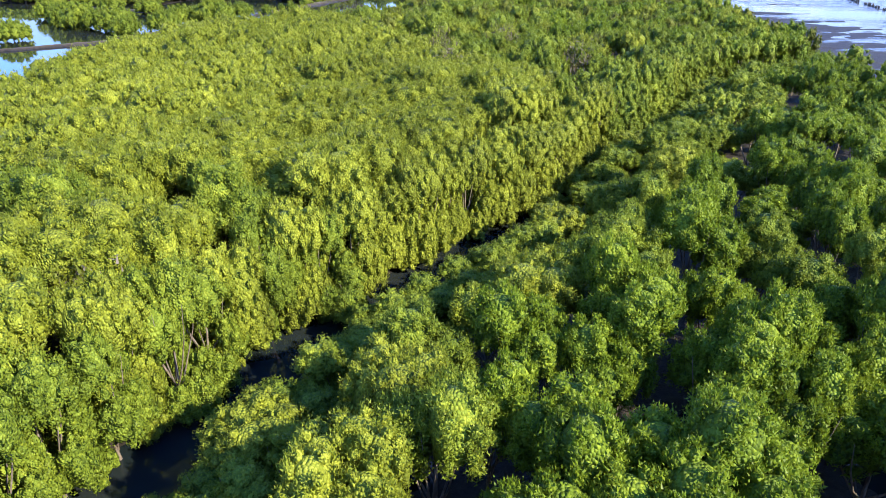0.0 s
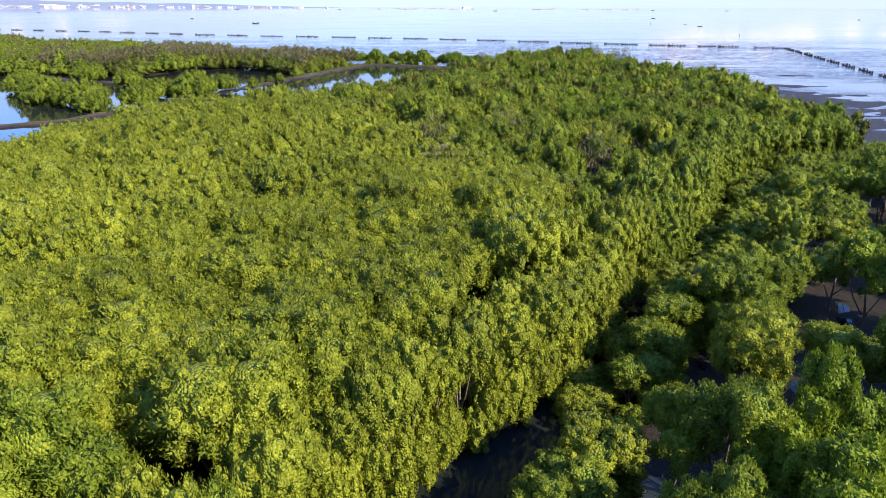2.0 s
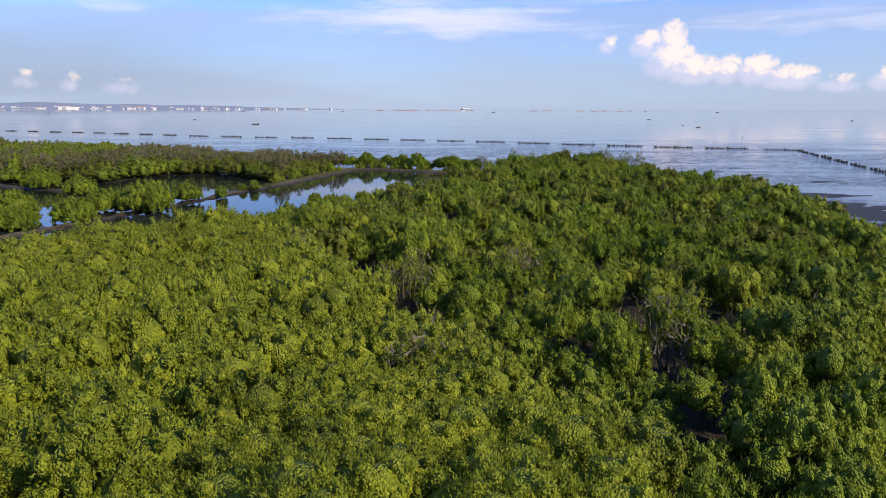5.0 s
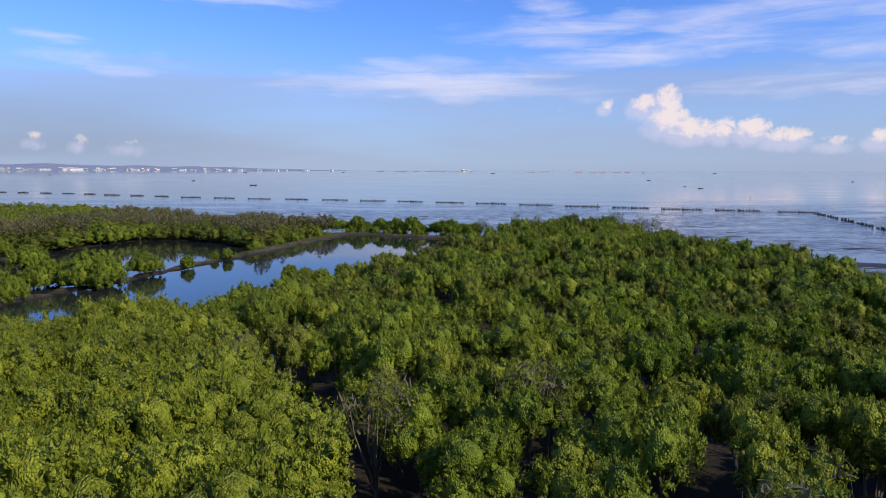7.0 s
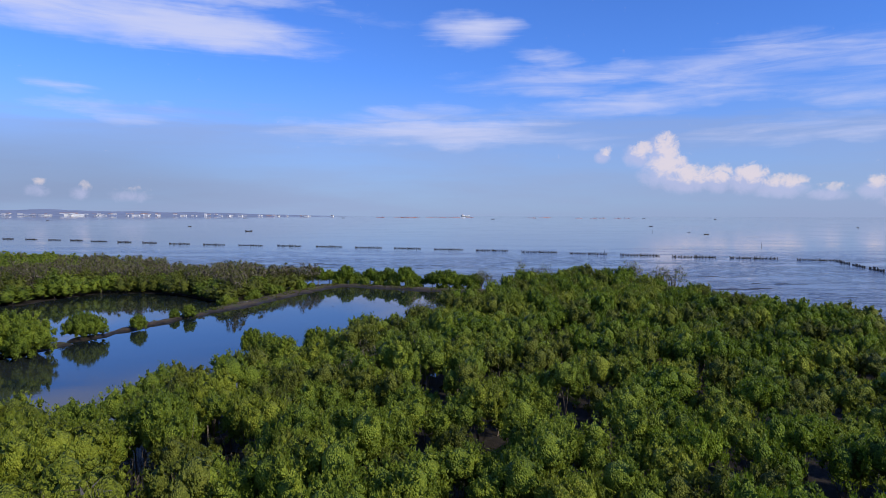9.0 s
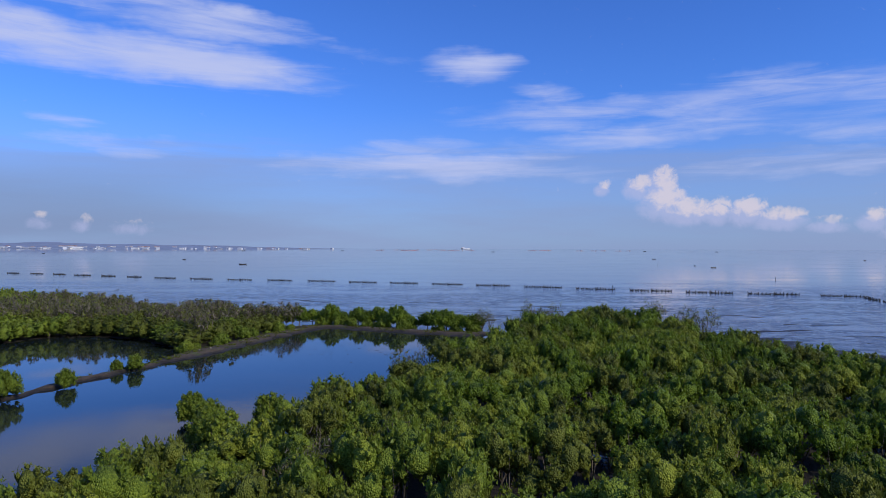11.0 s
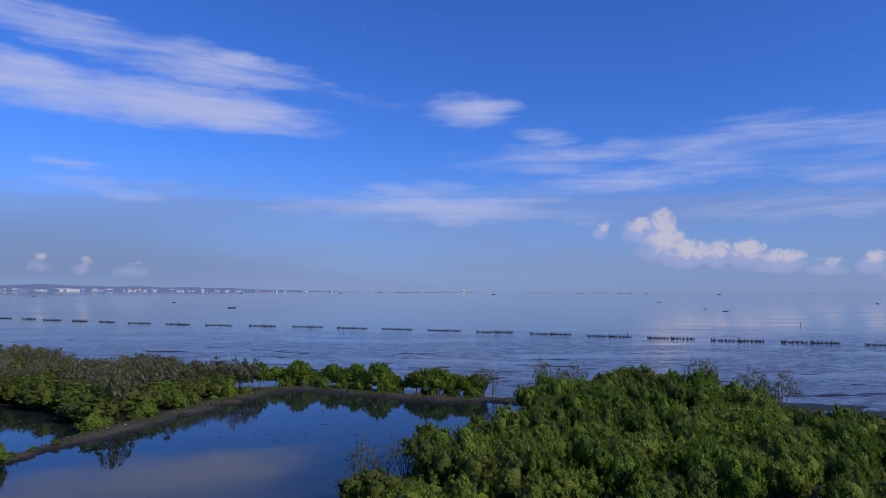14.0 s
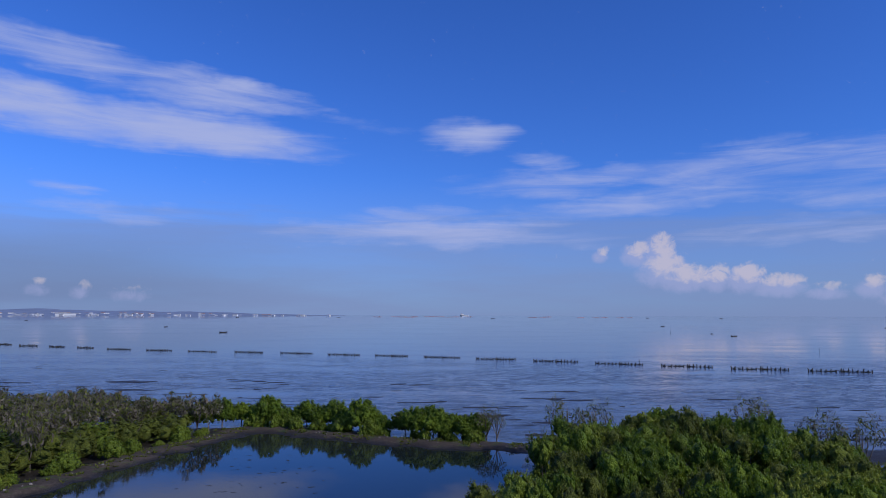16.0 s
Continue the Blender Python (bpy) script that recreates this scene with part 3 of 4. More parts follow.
def stuff_proto(seed, leaf, count, length, width, radius=1.95, height=4.75, foot=0.75, tufts=38, twigs=0.0, bare=None, low=0.5, heads=3):
    """A tree of height 1 x (foot + height) as arrays, for stands."""
    rng = np.random.default_rng(seed)
    tf = crown_tufts(rng, radius, height, tufts, low, heads)
    lv = leaves(rng, tf, count, length, width, False, twigs=twigs, loose=0.55).reshape(-1, 3)
    f = np.arange(len(lv)).reshape(-1, 3)
    m = np.full(len(f), leaf)
    if bare is not None:
        m[: int(len(f) * bare)] = 4
    pieces = [(lv, f)]
    ms = [m]
    if not twigs:
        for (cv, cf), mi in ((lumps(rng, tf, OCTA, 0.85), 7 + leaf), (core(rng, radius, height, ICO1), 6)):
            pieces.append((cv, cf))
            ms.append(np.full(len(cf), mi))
    sv, sf = stems(rng, radius, foot, height, 2, 3, 0.08)
    sv = sv - (0, 0, foot)
    pieces.append((sv, sf))
    ms.append(np.full(len(sf), 5))
    v, f = join(pieces)
    return v + (0, 0, foot), f, np.concatenate(ms)


# ---- the mangrove forest ----
def dome_heads(rng, radius, height, heads, foot):
    """Heads that close up to one rounded crown, as on a tree with room around it."""
    out = []
    for k in range(heads):
        q = math.sqrt((k + 0.3) / heads) * 0.78
        a = k * 2.39996 + rng.uniform(-0.3, 0.3)
        top = foot + (height - foot) * (1 - 0.62 * q * q) * rng.uniform(0.9, 1.06)
        out.append((q * radius * math.cos(a), q * radius * math.sin(a), foot * rng.uniform(0.75, 1.3), top, radius * rng.uniform(0.3, 0.42)))
    return np.array(out)


def crown_heads(rng, radius, height, heads, skirt, even):
    """Upright leafy heads of a crown: x, y, foot, top, radius. skirt: leafy down to the ground, as trees at an open edge are. even: a closed, level crown."""
    out = []
    for k in range(heads):
        a = 6.2832 * k / heads + rng.uniform(-0.4, 0.4)
        off = radius * rng.uniform(0.42, 0.62)
        r = radius * (rng.uniform(0.5, 0.66) if even else rng.uniform(0.46, 0.64))
        top = height * (rng.uniform(0.97, 1.03) if k == 0 else rng.uniform(0.88, 1.0) if even else rng.uniform(0.80, 0.98))
        out.append((off * math.cos(a), off * math.sin(a), max(0.2, top - rng.uniform(1.6, 2.3)), top, r))
    for k in range(2 * heads + 1 if skirt else 0):
        a = k * 2.39996 + rng.uniform(-0.4, 0.4)
        off, top = radius * rng.uniform(0.55, 0.85), height * rng.uniform(0.30, 0.68)
        out.append((off * math.cos(a), off * math.sin(a), max(0.15, top - rng.uniform(1.4, 2.0)), top, radius * rng.uniform(0.3, 0.42)))
    return np.array(out)


def head_radius(s):
    """Outline of a head from foot (0) to tip (1)."""
    return np.where(s > 0.42, np.clip(1 - ((s - 0.42) / 0.58) ** 2, 0, 1) ** 0.52, 0.82 + 0.18 * s / 0.42)


def head_tufts(rng, heads, each):
    """Tufts of leaves that point up and out from the heads: centre, radius, length, direction."""
    out = []
    for cx, cy, foot, top, r in heads:
        n = max(5, int(each * (top - foot + 0.6) / 2.8))
        for k in range(n):
            s = 0.05 + 0.92 * ((k + rng.uniform(0.1, 0.9)) / n) ** 0.85
            a = k * 2.39996 + rng.uniform(-0.5, 0.5)
            w = r * float(head_radius(np.array(s))) * rng.uniform(0.80, 0.98)
            lean = 0.9 * (1 - s) + 0.12
            d = unit(np.array([math.cos(a) * lean, math.sin(a) * lean, 1.0]) + rng.normal(size=3) * 0.1)
            pr, ph = rng.uniform(0.2, 0.36), rng.uniform(0.24, 0.44)
            out.append((cx + math.cos(a) * w, cy + math.sin(a) * w, foot + (top - foot) * s - ph * 0.4, pr, ph, *d))
    return np.array(out)


def sprigs(rng, tufts, heads, count, length, width, stray=0.10):
    """Small upright leaves over the tufts, as triangles (n, 3, 3)."""
    area = tufts[:, 3] * tufts[:, 4]
    tries = int(count * 1.5)
    t = tufts[rng.choice(len(tufts), tries, p=area / area.sum())]
    e = unit(rng.normal(size=(tries, 3)) + t[:, 5:] * 0.5)
    along = (e * t[:, 5:]).sum(-1, keepdims=True)
    depth = 1.2 - 0.5 * rng.random((tries, 1)) ** 1.2
    depth = np.where(rng.random((tries, 1)) < stray, depth + rng.uniform(0.1, 0.45, (tries, 1)), depth)
    p = t[:, :3] + ((e - along * t[:, 5:]) * t[:, 3:4] + along * t[:, 5:] * t[:, 4:5]) * depth
    hidden = np.zeros(tries, bool)
    for cx, cy, foot, top, r in heads:
        s = np.clip((p[:, 2] - foot) / (top - foot), 0, 1)
        hidden |= np.hypot(p[:, 0] - cx, p[:, 1] - cy) < r * head_radius(s) * 0.7
    ok = np.flatnonzero(~hidden)[:count]
    p, e, d, n = p[ok], e[ok], t[ok, 5:], len(ok)
    way = unit(d * 0.4 + e * 0.5 + (0, 0, 0.35) + rng.normal(size=(n, 3)) * 0.6)
    face = e * 0.55 + d * (1.0, 1.0, 0.5) + (0, 0, 0.5) + rng.normal(size=(n, 3)) * 0.42
    face = unit(face - way * (face * way).sum(-1, keepdims=True))
    side = np.cross(face, way)
    s = rng.uniform(0.6, 1.35, (n, 1))
    l, w = length * s, width * s * rng.uniform(0.8, 1.2, (n, 1))
    return np.stack([p - way * l * 0.4 - side * w * 0.5, p - way * l * 0.3 + side * w * 0.5, p + way * l * 0.6], 1)


def forest_crown(seed, radius, height, heads, skirt, each, count, length, width, body, foot=None, coarse=False):
    """Leaf triangles, tuft bodies and inner head bodies of one crown as three (vertices, triangles)."""
    rng = np.random.default_rng(seed)
    hd = crown_heads(rng, radius, height, heads, skirt, heads > 3) if foot is None else dome_heads(rng, radius, height, heads, foot)
    tf = head_tufts(rng, hd, each)
    lv = sprigs(rng, tf, hd, count, length, width).reshape(-1, 3)
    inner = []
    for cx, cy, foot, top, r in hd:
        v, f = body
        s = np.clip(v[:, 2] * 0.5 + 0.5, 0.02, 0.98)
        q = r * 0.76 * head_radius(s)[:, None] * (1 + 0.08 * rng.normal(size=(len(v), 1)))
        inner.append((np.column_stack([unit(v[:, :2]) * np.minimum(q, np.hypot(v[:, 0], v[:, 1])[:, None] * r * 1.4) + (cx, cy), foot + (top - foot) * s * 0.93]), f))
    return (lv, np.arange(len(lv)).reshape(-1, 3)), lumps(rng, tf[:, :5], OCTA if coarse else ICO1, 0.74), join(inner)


def forest_stems(seed, radius, height, limbs, sides, thick):
    return stems(np.random.default_rng(seed + 7), radius, height * 0.25, height * 0.75, limbs, sides, thick)


def forest_tree(label, seed, leaf, skirt, heads, count, length, width):
    """One tree of the forest, 5.5 m high, as a thing of its own."""
    base = tagged(new("mangrove_tree"), label, "tree", "mangrove stand")
    part("trunk", mesh_from("trunk", *forest_stems(seed, 1.9, 5.5, 6, 5, 0.075), [BARK], smooth=True), base)
    pieces = forest_crown(seed, 1.9, 5.5, heads, skirt, 26, count, length, width, ICO2)
    v, f = join(pieces)
    idx = np.repeat([0, 1, 2], [len(q[1]) for q in pieces])
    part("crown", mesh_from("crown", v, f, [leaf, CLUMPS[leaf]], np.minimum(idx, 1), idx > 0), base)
    return base


def lone_tree(name, label, category, group, seed, leaf, radius, height, foot, heads, count, length, width, limbs=7, thick=0.06):
    """A tree or bush that stands apart: rounded crown over several stems."""
    base = tagged(new(name), label, category, group)
    part("trunk", mesh_from("trunk", *stems(np.random.default_rng(seed + 7), radius, foot + 0.3, height - foot - 0.3, limbs, 5, thick), [BARK], smooth=True), base)
    pieces = forest_crown(seed, radius, height, heads, True, 14, count, length, width, ICO1, foot)
    v, f = join(pieces)
    idx = np.repeat([0, 1, 1], [len(q[1]) for q in pieces])
    part("crown", mesh_from("crown", v, f, [leaf, CLUMPS[leaf]], idx, idx > 0), base)
    return base


def forest_arrays(seed, kind, skirt, heads, count, length, width, foot=None, each=20):
    """The same tree, plainer, as arrays for the joined stand."""
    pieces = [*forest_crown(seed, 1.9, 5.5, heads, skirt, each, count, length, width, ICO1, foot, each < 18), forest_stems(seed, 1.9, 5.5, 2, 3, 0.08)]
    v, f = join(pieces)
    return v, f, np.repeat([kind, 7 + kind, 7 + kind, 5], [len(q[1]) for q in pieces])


def plant_forest():
    rng = np.random.default_rng(7)
    gx, gy = scatter(FOREST, 2.85, 5)
    creek, split = line_distance(gx, gy, CREEK), line_distance(gx, gy, SPLIT[1:])
    right = right_of_creek(gx, gy)
    keep = (depth_in(gx, gy, FOREST) > 1.0) & (creek > np.where(gy < 36, 4.3, 3.6)) & (split > 1.3)
    # breaks in the cover of the looser stand beyond the creek and the split
    loose = ~front_block(gx, gy)
    keep &= ~(loose & (waves(gx, gy, 10, 31) < -1.45) & (gy > 40))
    keep &= ~(loose & (gx > 5) & (gy < 112) & (rng.random(len(gx)) < 0.12))
    gx, gy = gx[keep], gy[keep]
    bank = np.zeros(len(gx), int)
    # trees that lean over both banks, 1 the left and 2 the right one, and low growth (3) at the foot of them
    bx, by, side_of = [], [], []
    for (x0, y0), (x1, y1) in zip(CREEK, CREEK[1:]):
        length = math.hypot(x1 - x0, y1 - y0)
        ux, uy = (x1 - x0) / length, (y1 - y0) / length
        for s in np.arange(0.4, length, 1.75):
            for side, off in ((1, 2.5 if y0 < 36 else 1.9), (2, -2.9 if y0 < 36 else -2.1), (3, rng.choice([-1.0, 1.0]) * rng.uniform(0.2, 1.4))):
                if side == 3 and rng.random() < (0.8 if y0 < 36 else 0.05):
                    continue
                o = off + (rng.uniform(-0.3, 0.4) if side < 3 else 0)
                x, y = x0 + ux * s - uy * o, y0 + uy * s + ux * o
                if y > -10 and x < 42 and not (side == 2 and (math.hypot(x - 8.4, y - 33.6) < 2.2 or math.hypot(x - 16.5, y - 46) < 1.6)):
                    bx.append(x), by.append(y), side_of.append(side)
    gx, gy, bank = np.concatenate([gx, bx]), np.concatenate([gy, by]), np.concatenate([bank, side_of])
    n = len(gx)
    creek, right = line_distance(gx, gy, CREEK), right_of_creek(gx, gy)
    kind = np.where(front_block(gx, gy), 0, 1)
    kind = np.where(right & (creek > 8 + 2 * waves(gx, gy, 9, 41)), 2, kind)
    mixed = waves(gx, gy, 13, 42) + rng.normal(size=n) * 0.5
    kind = np.where((kind == 0) & (gy < 27 + 3 * waves(gx, gy, 8, 43)) & (rng.random(n) < 0.65), 1, kind)
    kind = np.where((kind == 1) & (mixed > 1.0), 0, kind)
    kind = np.where((kind == 2) & (mixed > 0.9), 1, kind)
    far_mix = rng.random(n)
    kind = np.where((gy > 118 + 6 * mixed), np.where(far_mix < 0.2, 2, np.where(far_mix < 0.34, 3, kind)), kind)
    olive = rng.random(n)
    kind = np.where((gy > 84 + 10 * mixed) & (kind == 1), np.where(olive < 0.2, 3, np.where(olive < 0.3, 0, 1)), kind)
    kind = np.where((gx > 12) & (gy > 75) & (kind == 1) & (rng.random(n) < 0.6), 2, kind)
    edge = depth_in(gx, gy, FOREST)
    kind = np.where((edge < 3.0) & (rng.random(n) < 0.3) & (gy > 80), 3, kind)
    skirt = (edge < 4.5) | (creek < 4.6) | (line_distance(gx, gy, SPLIT[1:]) < 3.0)
    tight = front_block(gx, gy)
    top = canopy_height(gx, gy) * np.where(tight, rng.uniform(0.94, 1.05, n), rng.uniform(0.76, 1.1, n))
    top = np.where((bank == 0) & right, top * np.clip(0.66 + 0.34 * (creek - 3.5) / 4.5, 0.66, 1), top)
    top = np.where(bank == 1, rng.uniform(4.6, 5.7, n), np.where(bank == 2, rng.uniform(2.1, 3.2, n), np.where(bank == 3, rng.uniform(1.3, 2.7, n), top)))
    turn = rng.uniform(0, 6.283, n)
    size = np.where(bank == 3, rng.uniform(0.42, 0.62, n), np.where(bank > 0, rng.uniform(0.62, 0.8, n), np.where(tight, rng.uniform(0.92, 1.15, n), rng.uniform(0.64, 0.93, n))))
    # the trees that stand nearest under the flight become things of their own
    near = np.hypot((gx - 2.5) * 1.2, np.maximum(0, np.maximum(12 - gy, (gy - 24) * 0.75)))
    mine = np.zeros(n, bool)
    mine[np.argsort(near)[:285]] = True
    labels = {0: "bushy yellow-green mangrove tree in a dense stand", 1: "mid-green mangrove tree with upright leafy tufts", 2: "dark green mangrove tree with glossy leaves", 3: "olive mangrove tree with sparse leaves"}
    leaf = {0: LEAF_YELLOW, 1: LEAF_GREEN, 2: LEAF_DARK, 3: LEAF_DULL}
    protos = {}
    for i in np.flatnonzero(mine):
        k = int(kind[i])
        key = (k, bool(skirt[i]), int(rng.integers(2)))
        z = float(ground_height(gx[i:i + 1], gy[i:i + 1])[0])
        m = pose(gx[i], gy[i], max(z, -0.3), 0, 0, math.degrees(turn[i])) @ Matrix.Diagonal((size[i], size[i], top[i] / 5.5, 1))
        if key in protos:
            protos[key][1].append(m)
        else:
            big = 1.18 if k == 2 else 1.0
            count = int((12500 if key[1] else 9800) / big ** 1.5)
            protos[key] = (forest_tree(labels[k], 100 + 10 * k + 3 * key[1] + key[2], leaf[k], key[1], 5 if k == 0 else 3, count, 0.105 * big, 0.054 * big), [m])
    for ob, poses in protos.values():
        place_all(ob, poses)
    stand, table = Stand(), {}
    for i in np.flatnonzero(~mine):
        d = math.hypot(gx[i] - 2.5, max(0, 14 - gy[i], gy[i] - 45))
        lod = 0 if d < 21 else 1 if d < 58 or gy[i] > 135 else 2
        if gy[i] < 7 or abs(gx[i] - 1.5) > 0.7 * (gy[i] - 2.5) + 6:
            lod = 3
        k = int(kind[i])
        key = (k, lod, bool(skirt[i]), int(rng.integers(4)))
        if key not in table:
            count, length, width = ((2700, 0.135, 0.078), (1950, 0.15, 0.09), (850, 0.2, 0.125), (80, 0.4, 0.25))[lod]
            table[key] = forest_arrays(500 + 50 * k + 10 * lod + key[3], k, key[2], 5 if k == 0 else 3, int(count * (1.3 if key[2] else 1.0)), length, width, None, (18, 15, 11, 5)[lod])
        stand.tree(table[key], gx[i], gy[i], 0.0, turn[i], size[i], top[i] / 5.5)
    stand.build("mangrove_forest", "dense green mangrove forest standing on tidal mud", "forest")


plant_forest()


def plant_wood():
    rng = np.random.default_rng(17)
    gx, gy = scatter(WOOD, 3.1, 15)
    edge = depth_in(gx, gy, WOOD)
    keep = (edge > 0.8) & (gx > -170)
    gx, gy, edge = gx[keep], gy[keep], edge[keep]
    stand = Stand()
    table = {}
    for j in range(4):
        table[3, j] = forest_arrays(960 + j, 1, True, 5, 170, 0.45, 0.27, 0.5, 5)
        table[0, j] = forest_arrays(900 + j, 3, True, 6, 480, 0.30, 0.17, 0.4, 7)
        table[1, j] = stuff_proto(920 + j, 3, 700, 0.42, 0.25, 2.0, 3.6, 1.0, 20, twigs=0.75, bare=0.6)
        table[2, j] = forest_arrays(940 + j, 1, True, 6, 480, 0.30, 0.17, 0.4, 7)
    for x, y, e in zip(gx, gy, edge):
        grey = rng.random() < (0.85 if ((e > 5 or y > 190) and -85 < x < -24) else 0.12)
        k = 1 if grey else (2 if rng.random() < 0.3 else 0)
        if x < -0.72 * y + 22 or (k != 1 and (y > 215 or x < -85)):
            k = 3
        h = 4.7 + 0.4 * rng.normal() + (0.5 if x < -60 else 0)
        wide = rng.uniform(0.85, 1.25)
        stand.tree(table[k, int(rng.integers(4))], x, y, 0.1, rng.uniform(0, 6.28), wide if k == 1 else wide * (1.5 if e < 5 else 1.25), h / 4.6 if k == 1 else h / 5.5 * (0.72 if e < 5 else 0.92))
    stand.build("mangrove_wood", "mixed green and bare grey mangroves behind a dyke", "forest")


plant_wood()


def plant_singles():
    rng = np.random.default_rng(27)
    bush = lone_tree("mangrove_bush", "rounded green mangrove bush standing in the pond", "bush", "pond bushes", 301, LEAF_GREEN, 3.0, 3.75, 0.35, 13, 6500, 0.19, 0.10)
    spots = [(-42.3, 127.6, 1.28), (-40.6, 137.2, 0.8), (-49, 127.4, 0.95), (-48.2, 118, 0.95), (-56, 117.6, 1.15), (-62.5, 119.5, 1.2), (-62, 144.5, 0.9), (-73.5, 153, 0.9),
             (-71.7, 176, 0.9), (-75.5, 167.5, 0.9), (-78, 157.5, 0.8), (-77, 136, 1.1), (-69, 126, 1.1), (-52.5, 112.8, 0.85), (-66, 105, 0.9), (-84, 126, 1.0)]
    poses = []
    for k, (x, y, s) in enumerate(spots):
        m = pose(x, y, float(min(0.2, max(-0.1, ground_height(np.array([x]), np.array([y]))[0]))), 0, 0, 73 * k) @ Matrix.Diagonal((s, s, s * 1.05, 1))
        poses.append(m)
    place_all(bush, poses)
    sap = lone_tree("mangrove_sapling", "bushy young mangrove sapling growing beside the dyke", "sapling", "dyke saplings", 311, LEAF_GREEN, 0.95, 2.1, 0.3, 5, 1100, 0.16, 0.085, 7, 0.03)
    poses = []
    for k, (x, y, s) in enumerate([(-37.0, 142.9, 1.0), (-34.3, 152.3, 0.95), (-36.2, 151.8, 0.7)]):
        m = pose(x, y, 0.05, 0, 0, 91 * k) @ Matrix.Scale(s, 4)
        poses.append(m)
    place_all(sap, poses)
    row = [lone_tree("dyke_tree", "dark green mangrove tree on bare trunks along the dyke", "tree", "dyke trees", 320 + j, LEAF_DARK, 2.0, 3.75, 0.75, 9, 4200, 0.14, 0.075, 12) for j in range(2)]
    rows = [], []
    for k, (x, y, s) in enumerate([(-28, 196.5, 0.95), (-25.4, 198.2, 1.0), (-23.2, 199.2, 0.85), (-19.6, 198.8, 1.1), (-17.2, 198.2, 0.75), (-14.2, 198.2, 0.95), (-12.3, 196.9, 0.8), (-10.4, 197.2, 1.0), (-9.1, 196, 0.7),
                                   (-6.6, 194.4, 1.15), (-4.6, 194.2, 0.7), (-3.8, 193.2, 0.62), (-0.9, 192.4, 0.9), (0.6, 191.4, 1.0), (2.5, 191.4, 1.1), (3.6, 190.2, 0.7), (4.9, 190.4, 0.85), (6.3, 189.5, 0.8), (7.6, 189.6, 0.9)]):
        m = pose(x, y, 0.2, 0, 0, 67 * k) @ Matrix.Diagonal((s * 1.02, s * 1.02, s * 0.92, 1))
        rows[k % 2].append(m)
    for ob, poses in zip(row, rows):
        place_all(ob, poses)
    lone = lone_tree("edge_tree", "green mangrove tree at the edge of the pond", "tree", "edge trees", 341, LEAF_GREEN, 1.9, 4.6, 0.4, 7, 4500, 0.15, 0.085)
    poses = []
    for k, (x, y, s) in enumerate([(-12.4, 120.0, 0.85), (-15.8, 107.5, 0.75), (-18.3, 129.6, 0.62), (-15.6, 126.4, 0.66), (-14.4, 123.0, 0.72), (-10.6, 126.0, 0.8)]):
        m = pose(x, y, 0.0, 0, 0, 57 * k) @ Matrix.Scale(s, 4)
        poses.append(m)
    place_all(lone, poses)
    shrub = lone_tree("dyke_shrub", "low green mangrove shrub at the foot of the dyke", "shrub", "dyke shrubs", 351, LEAF_GREEN, 1.0, 1.6, 0.15, 5, 800, 0.16, 0.09, 5, 0.03)
    poses = []
    for k in range(40):
        q = rng.random()
        x, y = (-22 + 30 * q, 197.6 - 9.2 * q + rng.uniform(-0.5, 1.2)) if k % 3 else (-33 + 9.5 * q + rng.uniform(-1.6, -0.8), 166 + 27 * q)
        m = pose(x, y, float(ground_height(np.array([x]), np.array([y]))[0]) - 0.05, 0, 0, 41 * k) @ Matrix.Scale(rng.uniform(0.5, 1.25), 4)
        poses.append(m)
    place_all(shrub, poses)
    dead = tagged(tree("bare_tree", "bare grey mangrove tree with few leaves", 331, TWIG, 1.5, 3.2, 4.4, 900, 0.30, 0.07, 14, 0.3, 7, twigs=0.6, thick=0.07, spare=LEAF_DULL), group="bare trees")
    poses = []
    for k, (x, y, s) in enumerate([(8.8, 188.6, 0.95), (10.0, 188.2, 0.85), (16.6, 180.5, 1.4), (36, 181, 1.5), (38.3, 173, 1.4), (39.5, 168.5, 1.45), (20, 181.5, 1.3), (12.7, 170.5, 1.0), (-1, 141, 1.1), (1, 145, 1.0), (6.3, 77.7, 1.4), (-9.8, 81.1, 1.4), (-0.9, 74.8, 1.35),
                                   (13.2, 64.6, 1.4), (1.6, 58.2, 1.5), (-2.4, 108.4, 1.25), (-3.7, 107.8, 1.15), (0.4, 110, 1.3)]):
        m = pose(x, y, 0.15, 0, 0, 57 * k) @ Matrix.Scale(s, 4)
        poses.append(m)
    place_all(dead, poses)

    thin = tagged(tree("bare_tree", "thin pale bare mangrove tree among green crowns", 333, TWIG, 1.2, 3.0, 4.6, 700, 0.26, 0.07, 14, 0.3, 8, twigs=0.6, thick=0.035, spare=LEAF_DULL), group="bare trees")
    thin.matrix_basis = pose(-10.2, 20.0, 0.1, 0, 0, 20) @ Matrix.Scale(1.26, 4)


plant_singles()


